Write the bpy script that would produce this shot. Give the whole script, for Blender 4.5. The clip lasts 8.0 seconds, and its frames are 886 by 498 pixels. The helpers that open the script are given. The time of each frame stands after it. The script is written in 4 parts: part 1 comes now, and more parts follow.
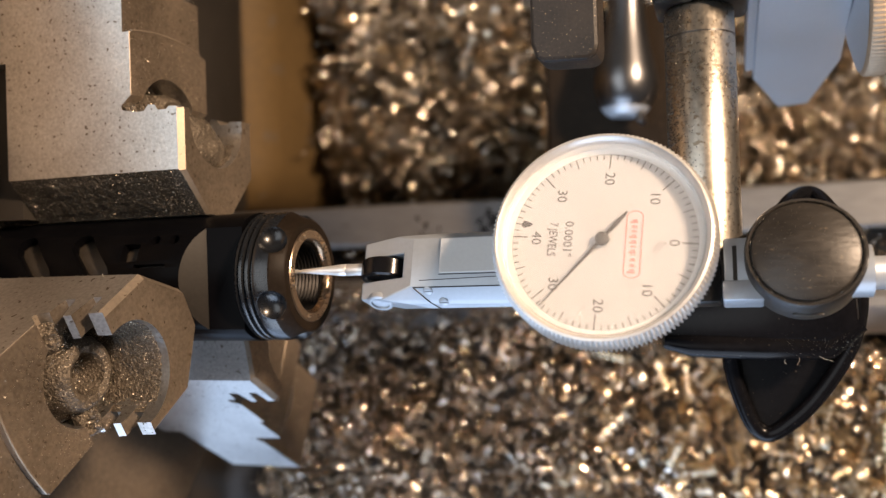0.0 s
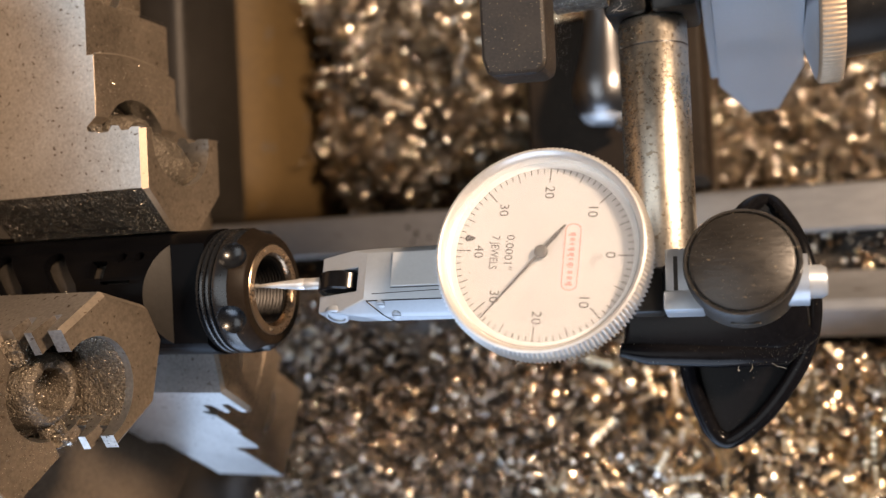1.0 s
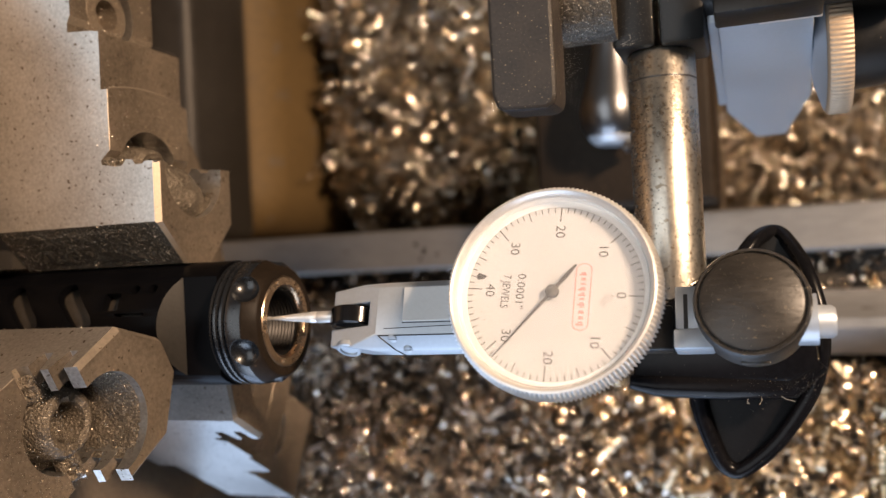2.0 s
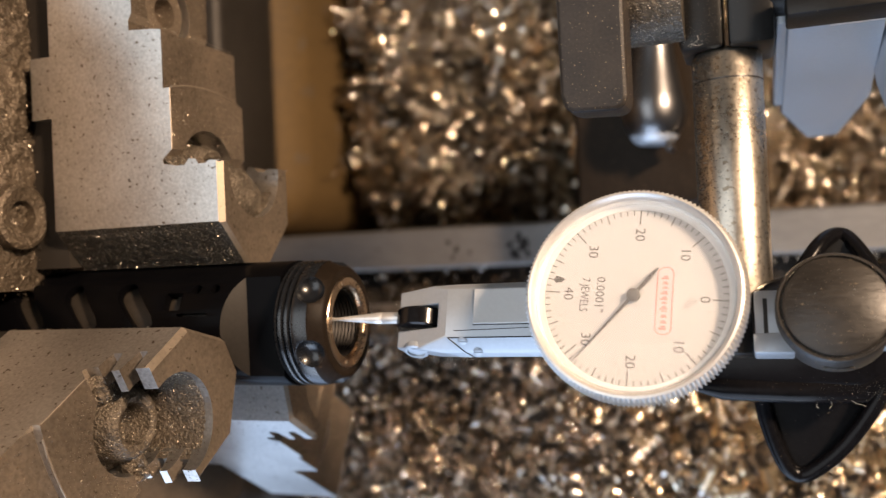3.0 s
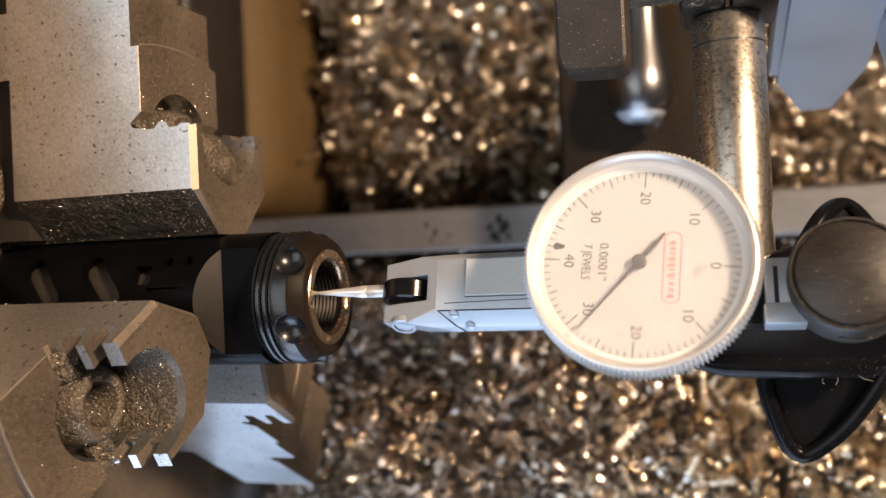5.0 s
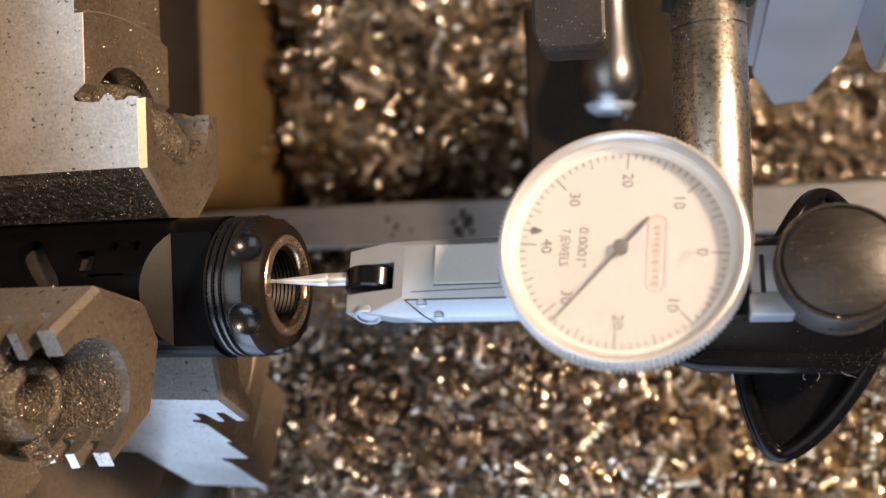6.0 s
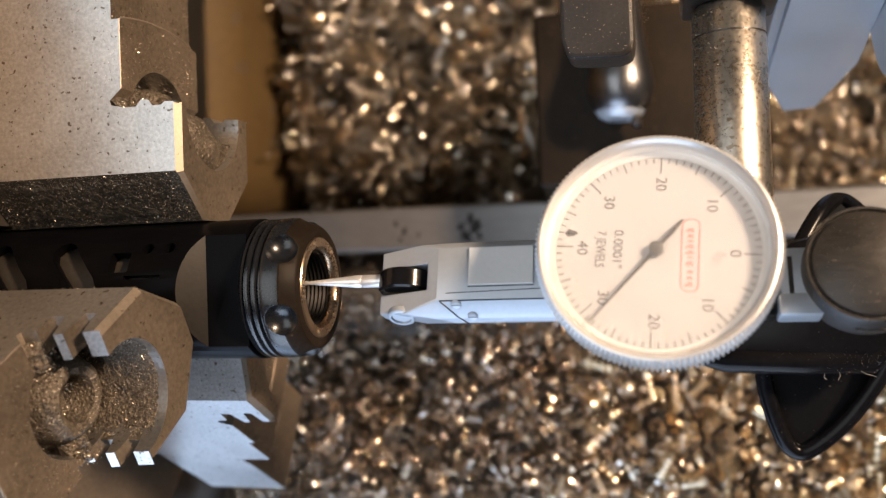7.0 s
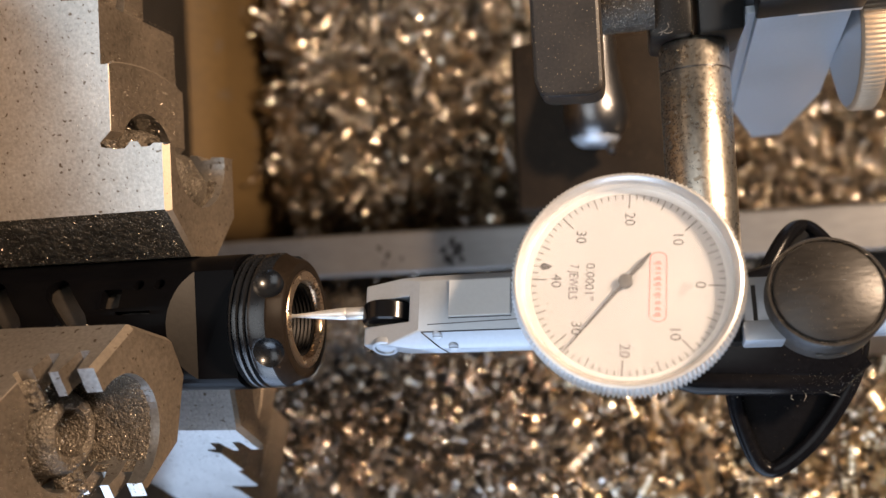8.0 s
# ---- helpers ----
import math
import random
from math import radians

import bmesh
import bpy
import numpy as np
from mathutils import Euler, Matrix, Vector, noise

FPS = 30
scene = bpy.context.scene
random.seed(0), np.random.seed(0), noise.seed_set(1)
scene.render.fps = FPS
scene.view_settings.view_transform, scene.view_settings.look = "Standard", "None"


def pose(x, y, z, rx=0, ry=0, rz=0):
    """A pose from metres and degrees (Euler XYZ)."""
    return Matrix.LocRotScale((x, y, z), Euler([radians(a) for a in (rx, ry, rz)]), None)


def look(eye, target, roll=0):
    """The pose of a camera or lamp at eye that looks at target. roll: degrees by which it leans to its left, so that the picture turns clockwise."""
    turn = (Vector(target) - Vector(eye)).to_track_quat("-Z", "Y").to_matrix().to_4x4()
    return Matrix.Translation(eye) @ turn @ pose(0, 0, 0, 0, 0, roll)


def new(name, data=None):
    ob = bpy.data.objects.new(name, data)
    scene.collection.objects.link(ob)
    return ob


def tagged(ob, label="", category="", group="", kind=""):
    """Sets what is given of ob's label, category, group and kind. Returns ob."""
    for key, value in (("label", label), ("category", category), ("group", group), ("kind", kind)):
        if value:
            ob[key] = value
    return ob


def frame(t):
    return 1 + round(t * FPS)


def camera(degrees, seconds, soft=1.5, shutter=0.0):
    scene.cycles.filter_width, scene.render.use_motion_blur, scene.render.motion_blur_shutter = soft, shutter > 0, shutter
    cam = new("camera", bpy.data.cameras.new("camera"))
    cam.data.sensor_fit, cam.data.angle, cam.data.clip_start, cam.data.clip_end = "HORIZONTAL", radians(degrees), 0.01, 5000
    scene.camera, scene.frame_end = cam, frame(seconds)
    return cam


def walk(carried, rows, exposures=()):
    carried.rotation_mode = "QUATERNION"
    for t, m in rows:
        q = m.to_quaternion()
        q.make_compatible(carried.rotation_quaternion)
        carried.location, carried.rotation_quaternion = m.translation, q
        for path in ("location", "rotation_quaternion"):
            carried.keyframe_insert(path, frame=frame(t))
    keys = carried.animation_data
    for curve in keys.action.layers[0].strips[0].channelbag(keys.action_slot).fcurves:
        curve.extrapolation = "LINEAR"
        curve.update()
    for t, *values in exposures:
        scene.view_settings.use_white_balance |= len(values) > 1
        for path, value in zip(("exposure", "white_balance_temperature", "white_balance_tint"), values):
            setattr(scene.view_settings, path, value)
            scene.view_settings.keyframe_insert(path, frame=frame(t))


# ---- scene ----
cam = camera(54.2, 8.0, soft=1.25, shutter=0.4)
cam.data.dof.use_dof = True
cam.data.dof.focus_distance = 0.136
cam.data.dof.aperture_fstop = 17.0
METRES, EYE, TILT, LEAN, TURN = 0.078, 0.50, -90.0, 18.0, -2.0
ROWS = [
    (0.0, 0.0, 0.0, 0.0, -0.0, 0.0, 0.0),
    (0.5, 0.0457, -0.0298, 0.0094, 0.67, 0.15, 0.41),
    (1.0, 0.1443, -0.0317, 0.0189, 1.44, 0.25, 0.86),
    (1.2, 0.1558, -0.0353, 0.0341, 1.72, 0.19, 0.97),
    (2.3, 0.1128, -0.0469, 0.0922, 1.81, 0.45, 0.95),
    (2.5, 0.0921, -0.0408, 0.0883, 1.85, 0.28, 0.98),
    (3.0, -0.0098, -0.041, 0.1025, 1.88, 0.1, 0.66),
    (3.5, -0.0416, -0.0317, 0.1133, 1.44, -0.02, 0.7),
    (4.0, -0.0506, -0.0362, 0.109, 1.26, -0.27, 1.16),
    (4.2, -0.0206, -0.0145, 0.0884, 1.32, -0.20, 1.34),
    (5.3, -0.0425, 0.1443, 0.0493, -1.18, -0.31, 0.34),
    (5.5, 0.0011, 0.2158, 0.0681, -1.88, -0.26, 0.22),
    (6.0, -0.073, 0.1713, 0.0182, -2.98, -0.13, 0.0),
    (6.5, -0.0946, 0.1667, 0.0034, -3.4, 0.02, -0.1),
    (7.0, -0.1595, 0.1402, 0.0114, -3.75, 0.26, -0.03),
    (7.5, -0.1406, 0.1361, 0.0178, -4.3, 0.75, 0.53),
    (8.0, -0.1568, 0.0697, 0.0445, -4.78, 1.3, 0.86),
]
walk(cam, [(t, pose(0, 0, EYE, TILT, LEAN, TURN) @ pose(METRES * x, METRES * y, METRES * z, 90 + pitch, roll, yaw)) for t, x, y, z, yaw, pitch, roll in ROWS])

# ---- light: a warm work lamp beside the lathe, a cool window in front of it ----
world = bpy.data.worlds.new("sky")
scene.world = world
world.use_nodes = True
sky = world.node_tree.nodes.new("ShaderNodeTexSky")
sky.sky_type, sky.sun_disc, sky.sun_elevation, sky.sun_rotation = "NISHITA", False, radians(35), radians(160)
world.node_tree.links.new(sky.outputs[0], world.node_tree.nodes["Background"].inputs[0])
world.node_tree.nodes["Background"].inputs[1].default_value = 0.1


def lamp(name, power, colour, size, at, to, tall=0.0):
    data = bpy.data.lights.new(name, "AREA")
    data.energy, data.color, data.size = power, colour, size
    data.shape = "RECTANGLE" if tall else "DISK"
    if tall:
        data.size_y = tall
    ob = new(name, data)
    ob.matrix_world = look(at, to)
    return ob


lamp("work_lamp", 8.2, (1.0, 0.715, 0.49), 0.08, (0.42, 0.25, 0.68), (-0.04, 0.02, 0.33))
lamp("window_light", 20.0, (0.60, 0.75, 1.0), 1.1, (-0.25, -1.38, 0.70), (-0.05, 0.0, 0.34), 1.4)
# Unseen cool source added low in front for the jaws' bluish undersides.
lamp("added_front_light", 0.75, (0.50, 0.68, 1.0), 0.52, (-0.25, -0.42, 0.15), (-0.08, -0.02, 0.35), 0.20)
lamp("ceiling_panel", 12.5, (0.90, 0.95, 1.0), 1.5, (-0.80, 0.05, 1.80), (-0.80, 0.051, 0.0), 1.3)

# ---- materials ----


def material(name, base, rough, metal=0.0, vary=0.25, coarse=60.0, fine=900.0, bump=0.08, spots=None, spot_scale=1400.0, spot_cut=0.66, rough_vary=0.15, stretch=None, distance=0.0002, gloss=0.5):
    m = bpy.data.materials.new(name)
    m.use_nodes = True
    n, l = m.node_tree.nodes, m.node_tree.links
    b = n["Principled BSDF"]
    b.inputs["Metallic"].default_value = metal
    b.inputs["Specular IOR Level"].default_value = gloss
    tc = n.new("ShaderNodeTexCoord")
    vec = tc.outputs["Object"]
    if stretch:
        mp = n.new("ShaderNodeMapping")
        mp.inputs["Scale"].default_value = stretch
        l.new(vec, mp.inputs[0])
        vec = mp.outputs[0]

    def noise_at(scale, detail):
        t = n.new("ShaderNodeTexNoise")
        t.inputs["Scale"].default_value, t.inputs["Detail"].default_value = scale, detail
        l.new(vec, t.inputs["Vector"])
        return t.outputs["Fac"]

    big, small = noise_at(coarse, 4.0), noise_at(fine, 3.0)
    both = n.new("ShaderNodeMix")
    both.inputs[0].default_value = 0.45
    l.new(big, both.inputs[2])
    l.new(small, both.inputs[3])
    ramp = n.new("ShaderNodeMapRange")
    ramp.inputs[1].default_value, ramp.inputs[2].default_value = 0.3, 0.7
    l.new(both.outputs[0], ramp.inputs[0])
    mix = n.new("ShaderNodeMix")
    mix.data_type = "RGBA"
    mix.inputs[6].default_value = (*[c * (1 - vary) for c in base], 1)
    mix.inputs[7].default_value = (*[min(1, c * (1 + vary)) for c in base], 1)
    l.new(ramp.outputs[0], mix.inputs[0])
    colour = mix.outputs[2]
    if spots:
        sp = noise_at(spot_scale, 2.0)
        cut = n.new("ShaderNodeMapRange")
        cut.inputs[1].default_value, cut.inputs[2].default_value = spot_cut, spot_cut + 0.06
        l.new(sp, cut.inputs[0])
        m2 = n.new("ShaderNodeMix")
        m2.data_type = "RGBA"
        l.new(cut.outputs[0], m2.inputs[0])
        l.new(colour, m2.inputs[6])
        m2.inputs[7].default_value = (*spots, 1)
        colour = m2.outputs[2]
    l.new(colour, b.inputs["Base Color"])
    rr = n.new("ShaderNodeMapRange")
    rr.inputs[3].default_value, rr.inputs[4].default_value = max(0.03, rough - rough_vary), min(1, rough + rough_vary)
    l.new(both.outputs[0], rr.inputs[0])
    l.new(rr.outputs[0], b.inputs["Roughness"])
    if bump:
        bp = n.new("ShaderNodeBump")
        bp.inputs["Strength"].default_value, bp.inputs["Distance"].default_value = bump, distance
        l.new(small, bp.inputs["Height"])
        l.new(bp.outputs[0], b.inputs["Normal"])
    return m


def chip_material(name, tints, rough, single=False):
    """Bright turnings: each piece takes its own heat tint."""
    m = bpy.data.materials.new(name)
    m.use_nodes = True
    n, l = m.node_tree.nodes, m.node_tree.links
    b = n["Principled BSDF"]
    b.inputs["Metallic"].default_value, b.inputs["Roughness"].default_value = 1.0, rough
    geo = n.new("ShaderNodeObjectInfo" if single else "ShaderNodeNewGeometry")
    ramp = n.new("ShaderNodeValToRGB")
    while len(ramp.color_ramp.elements) < len(tints):
        ramp.color_ramp.elements.new(0.5)
    for i, c in enumerate(tints):
        ramp.color_ramp.elements[i].position = i / (len(tints) - 1)
        ramp.color_ramp.elements[i].color = (*c, 1)
    l.new(geo.outputs["Random" if single else "Random Per Island"], ramp.inputs[0])
    l.new(ramp.outputs[0], b.inputs["Base Color"])
    tc, t, bp = n.new("ShaderNodeTexCoord"), n.new("ShaderNodeTexNoise"), n.new("ShaderNodeBump")
    t.inputs["Scale"].default_value = 900
    l.new(tc.outputs["Object"], t.inputs["Vector"])
    bp.inputs["Strength"].default_value, bp.inputs["Distance"].default_value = 0.5, 0.0003
    l.new(t.outputs["Fac"], bp.inputs["Height"])
    l.new(bp.outputs[0], b.inputs["Normal"])
    return m


STEEL = material("ground_steel", (0.54, 0.53, 0.51), 0.33, 0.94, 0.34, 45, 1800, 0.16, (0.16, 0.13, 0.10), 1000, 0.65)
STEEL_EDGE = material("machined_steel", (0.33, 0.275, 0.215), 0.54, 0.8, 0.22, 90, 1600, 0.10, (0.12, 0.08, 0.05), 1300, 0.68)
# Pale spots are metal specks, lightened to paint their glints.
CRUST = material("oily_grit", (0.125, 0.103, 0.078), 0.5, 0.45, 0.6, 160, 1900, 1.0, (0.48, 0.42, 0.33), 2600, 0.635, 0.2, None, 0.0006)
IRON = material("cast_iron", (0.17, 0.135, 0.10), 0.55, 0.5, 0.35, 40, 900, 0.35, (0.5, 0.42, 0.3), 2600, 0.72)
WAY = material("scraped_way", (0.31, 0.305, 0.30), 0.42, 0.75, 0.18, 25, 700, 0.12, (0.16, 0.14, 0.12), 260, 0.70, 0.12, (0.25, 1, 1))
TAN = material("tan_paint", (0.125, 0.078, 0.028), 0.7, 0.0, 0.3, 12, 300, 0.2, (0.12, 0.09, 0.06), 60, 0.64)
BLACK_OX = material("black_oxide", (0.0024, 0.0024, 0.003), 0.30, 0.0, 0.3, 120, 1500, 0.04, None, 0, 0, 0.08, gloss=0.035)
BROWN_STEEL = material("brown_front_steel", (0.22, 0.178, 0.135), 0.46, 0.7, 0.45, 70, 1500, 0.3, (0.10, 0.075, 0.05), 900, 0.66)
DARK_CHROME = material("smoky_chrome", (0.19, 0.19, 0.195), 0.31, 1.0, 0.08, 60, 1500, 0.03, None, 0, 0, 0.06)
PLATE = material("matt_plate", (0.66, 0.67, 0.67), 0.5, 0.2, 0.05, 60, 1500, 0.05, (0.25, 0.22, 0.2), 700, 0.78)
STYLUS = material("satin_stylus", (0.78, 0.76, 0.73), 0.36, 0.6, 0.06, 200, 1500, 0.03)
FUZZ = material("pale_lint", (0.5, 0.46, 0.4), 0.8)
BLACK_GLOSS = material("polished_black", (0.006, 0.006, 0.007), 0.18, 0.0, 0.3, 120, 1200, 0.03, None, 0, 0, 0.06, gloss=0.32)
COLLAR = material("glossy_blued_steel", (0.006, 0.007, 0.009), 0.28, 0.0, 0.3, 120, 1500, 0.04, None, 0, 0, 0.06, gloss=0.65)
BROWN_OX = material("oil_browned_oxide", (0.014, 0.010, 0.007), 0.45, 0.0, 0.35, 140, 1500, 0.08, (0.05, 0.034, 0.02), 1500, 0.72, 0.1, gloss=0.07)
# Cut steel with the bore's inner shade put into its colour.
SHADED_THREAD = material("shaded_cut_thread", (0.045, 0.043, 0.042), 0.42, 1.0, 0.2, 150, 2200, 0.06, None, 0, 0, 0.08)
LIT_SHOULDER = material("lit_shoulder_brown", (0.012, 0.0100, 0.0078), 0.5, 0.0, 0.35, 140, 1500, 0.12, (0.012, 0.010, 0.008), 700, 0.66, gloss=0.2)
LINER = material("dull_port_liner", (0.040, 0.033, 0.026), 0.5, 0.2, 0.35, 140, 1500, 0.12, (0.03, 0.024, 0.018), 700, 0.66)
# Bright spots here put the film's metal glints into the colour.
CAKED = material("caked_oily_grit", (0.105, 0.082, 0.058), 0.45, 0.45, 0.5, 150, 1300, 0.9, (0.55, 0.47, 0.36), 2100, 0.645, 0.2, None, 0.0006)
BORE = material("fresh_cut_steel", (0.44, 0.33, 0.23), 0.28, 1.0, 0.12, 150, 2200, 0.06, None, 0, 0, 0.08)
BLUEGREY = material("satin_plated_steel", (0.41, 0.45, 0.50), 0.40, 0.45, 0.06, 60, 1500, 0.05, (0.2, 0.18, 0.16), 700, 0.78)
BEZEL = material("bezel_aluminium", (0.70, 0.69, 0.67), 0.36, 0.55, 0.08, 150, 1800, 0.06, None, 0, 0, 0.1)
FACE = material("dial_enamel", (0.340, 0.345, 0.348), 0.5, 0.0, 0.05, 120, 900, 0.0, (0.285, 0.285, 0.285), 190, 0.66)
# Black print greyed slightly to put the crystal's haze into its colour.
DIAL_INK = material("hazed_black_print", (0.05, 0.047, 0.046), 0.6, 0.0, 0.1)
INK = material("black_ink", (0.03, 0.028, 0.027), 0.6, 0.0, 0.1)
RED = material("red_ink", (0.58, 0.17, 0.155), 0.6, 0.0, 0.1)
PLASTIC = material("black_plastic", (0.008, 0.008, 0.008), 0.36, 0.0, 0.3, 120, 1500, 0.12, (0.16, 0.12, 0.07), 1500, 0.74, 0.12, gloss=0.3)
DUSTY = material("dusty_black_plastic", (0.030, 0.026, 0.023), 0.42, 0.0, 0.35, 150, 1700, 0.25, (0.34, 0.26, 0.17), 2600, 0.68, 0.12, gloss=0.28)
KNOB = material("brushed_black_cap", (0.018, 0.015, 0.012), 0.42, 0.0, 0.5, 260, 1500, 0.3, (0.16, 0.125, 0.08), 1900, 0.69, 0.16, (0.35, 1, 1), gloss=0.5)
MATT_BLACK = material("matt_black_paint", (0.020, 0.014, 0.009), 0.55, 0.0, 0.4, 60, 900, 0.2, (0.06, 0.04, 0.025), 900, 0.70, gloss=0.12)
RUBBER = material("gloss_black_rubber", (0.005, 0.005, 0.006), 0.24, 0.0, 0.3, 150, 1200, 0.08, (0.12, 0.10, 0.08), 2000, 0.73, 0.08, gloss=0.13)
KNURL = material("brassy_knurl", (0.40, 0.31, 0.22), 0.5, 0.4, 0.15, 90, 1500, 0.08)
WORN = material("worn_chrome", (0.62, 0.565, 0.48), 0.30, 1.0, 0.25, 70, 1500, 0.14, (0.40, 0.325, 0.24), 900, 0.61, 0.18)
# Grease black, used too where a slot's shade is drawn as a strip.
GREASE_SHADE = material("grease_and_slot_black", (0.025, 0.022, 0.02), 0.35, 0.0, 0.3, 150, 1500, 0.2)
WALL = material("workshop_plaster", (0.34, 0.28, 0.22), 0.9, 0.0, 0.1, 2, 60, 0.1)
FLOOR = material("concrete", (0.22, 0.21, 0.20), 0.85, 0.0, 0.2, 3, 80, 0.2)
# Tray steel; its near black also paints shade under chips and behind parts.
TRAY_SHADE = material("tray_steel_and_shade", (0.035, 0.03, 0.025), 0.5, 0.3, 0.3, 20, 200, 0.2)
LONG_TINTS = [(0.88, 0.80, 0.68), (0.42, 0.35, 0.27), (0.95, 0.88, 0.74), (0.60, 0.50, 0.38), (0.96, 0.94, 0.90), (0.32, 0.27, 0.21), (0.80, 0.67, 0.50), (0.95, 0.90, 0.80), (0.55, 0.46, 0.35)]
SHORT_TINTS = [(0.80, 0.64, 0.48), (0.94, 0.80, 0.62), (0.5, 0.38, 0.27), (0.95, 0.90, 0.83), (0.70, 0.54, 0.38), (0.28, 0.23, 0.19), (0.90, 0.77, 0.61)]
CHIPS_LONG = chip_material("long_turnings", LONG_TINTS, 0.25)
CURL_LONG = chip_material("long_curl", LONG_TINTS, 0.22, True)
CHIPS_SHORT = chip_material("short_turnings", SHORT_TINTS, 0.15)
# Lighter copy of the short chips' tints, with lamp light in the colour.
CHIPS_LIT = chip_material("lit_straw_turnings", [(0.95, 0.82, 0.6), (0.9, 0.72, 0.48), (0.97, 0.92, 0.8), (0.6, 0.46, 0.3), (0.96, 0.86, 0.66)], 0.24)
CURL_SHORT = chip_material("short_curl", SHORT_TINTS, 0.19, True)

glass = bpy.data.materials.new("crystal")
glass.use_nodes = True
gb = glass.node_tree.nodes["Principled BSDF"]
gb.inputs["Transmission Weight"].default_value, gb.inputs["Roughness"].default_value, gb.inputs["IOR"].default_value = 0.95, 0.04, 1.15
gb.inputs["Base Color"].default_value = (0.97, 0.97, 0.97, 1)

# ---- mesh helpers: shapes are drawn in millimetres ----
MM = 0.001


def part(name, bm, mat, parent=None, label="", m=None, smooth=40.0):
    """Links a bmesh, drawn in millimetres, as one mesh object."""
    bmesh.ops.recalc_face_normals(bm, faces=bm.faces)
    if m is not None:
        bm.transform(m)
    bm.transform(Matrix.Scale(MM, 4))
    me = bpy.data.meshes.new(name)
    bm.to_mesh(me)
    bm.free()
    me.materials.append(mat)
    ob = new(name, me)
    if smooth:
        me.shade_smooth()
        me.set_sharp_from_angle(angle=radians(smooth))
    if parent:
        ob.parent = parent
    if label:
        ob["label"] = label
    return ob


def thing(name, label, category, group="", kind="", m=None):
    ob = new(name)
    ob.empty_display_size = 0.01
    if m is not None:
        ob.matrix_world = m
    return tagged(ob, label, category, group, kind)


def box(x0, x1, y0, y1, z0, z1, bevel=0.0, segs=2):
    bm = bmesh.new()
    bmesh.ops.create_cube(bm, size=1.0)
    for v in bm.verts:
        v.co = Vector(((x0 + x1) / 2 + v.co.x * (x1 - x0), (y0 + y1) / 2 + v.co.y * (y1 - y0), (z0 + z1) / 2 + v.co.z * (z1 - z0)))
    if bevel:
        bmesh.ops.bevel(bm, geom=bm.edges[:], offset=bevel, segments=segs, affect="EDGES", profile=0.5)
    return bm


def prism(points, axis, a, b, bevel=0.0):
    """A polygon drawn across an axis and drawn out along it from a to b. x: (y, z); y: (x, z); z: (x, y)."""
    bm = bmesh.new()
    place = {"x": lambda p, h: (h, p[0], p[1]), "y": lambda p, h: (p[0], h, p[1]), "z": lambda p, h: (p[0], p[1], h)}[axis]
    lo = [bm.verts.new(place(p, a)) for p in points]
    hi = [bm.verts.new(place(p, b)) for p in points]
    bm.faces.new(lo)
    bm.faces.new(hi)
    for i in range(len(points)):
        j = (i + 1) % len(points)
        bm.faces.new((lo[i], lo[j], hi[j], hi[i]))
    if bevel:
        bmesh.ops.recalc_face_normals(bm, faces=bm.faces)
        bmesh.ops.bevel(bm, geom=bm.edges[:], offset=bevel, segments=2, affect="EDGES", profile=0.5, clamp_overlap=True)
    return bm


def lathe_turned(profile, axis="x", segs=64, centre=(0, 0, 0), closed=True, teeth=None):
    """A profile of (along, radius) spun round an axis. teeth: (count, depth, from, to) knurls the radius between two points of the profile."""
    bm = bmesh.new()
    rings = []
    for k, (h, r) in enumerate(profile):
        ring = []
        for i in range(segs):
            a = 2 * math.pi * i / segs
            rr = r
            if teeth and teeth[2] <= k <= teeth[3]:
                rr = r - teeth[1] * (0.5 + 0.5 * math.cos(a * teeth[0]))
            c, s = rr * math.cos(a), rr * math.sin(a)
            co = {"x": (h, c, s), "y": (c, h, s), "z": (c, s, h)}[axis]
            ring.append(bm.verts.new(Vector(co) + Vector(centre)))
        rings.append(ring)
    for p, q in zip(rings, rings[1:]):
        for i in range(segs):
            j = (i + 1) % segs
            bm.faces.new((p[i], p[j], q[j], q[i]))
    if closed:
        if profile[0] == profile[-1]:
            bmesh.ops.remove_doubles(bm, verts=bm.verts, dist=1e-4)
        else:
            bm.faces.new(rings[0])
            bm.faces.new(rings[-1])
    return bm


def tube(points, radius, segs=10, closed=False):
    """A round bar along a line of points."""
    bm = bmesh.new()
    pts = [Vector(p) for p in points]
    n = len(pts)
    rings = []
    up = Vector((0.123, 0.2, 1.0)).normalized()
    for i, p in enumerate(pts):
        if closed:
            d = pts[(i + 1) % n] - pts[i - 1]
        else:
            d = pts[min(i + 1, n - 1)] - pts[max(i - 1, 0)]
        d.normalize()
        u = d.cross(up).normalized()
        v = d.cross(u)
        r = radius[i] if isinstance(radius, (list, tuple)) else radius
        rings.append([bm.verts.new(p + u * r * math.cos(2 * math.pi * k / segs) + v * r * math.sin(2 * math.pi * k / segs)) for k in range(segs)])
    for i in range(n if closed else n - 1):
        p, q = rings[i], rings[(i + 1) % n]
        for k in range(segs):
            bm.faces.new((p[k], p[(k + 1) % segs], q[(k + 1) % segs], q[k]))
    if not closed:
        bm.faces.new(rings[0])
        bm.faces.new(rings[-1])
    return bm


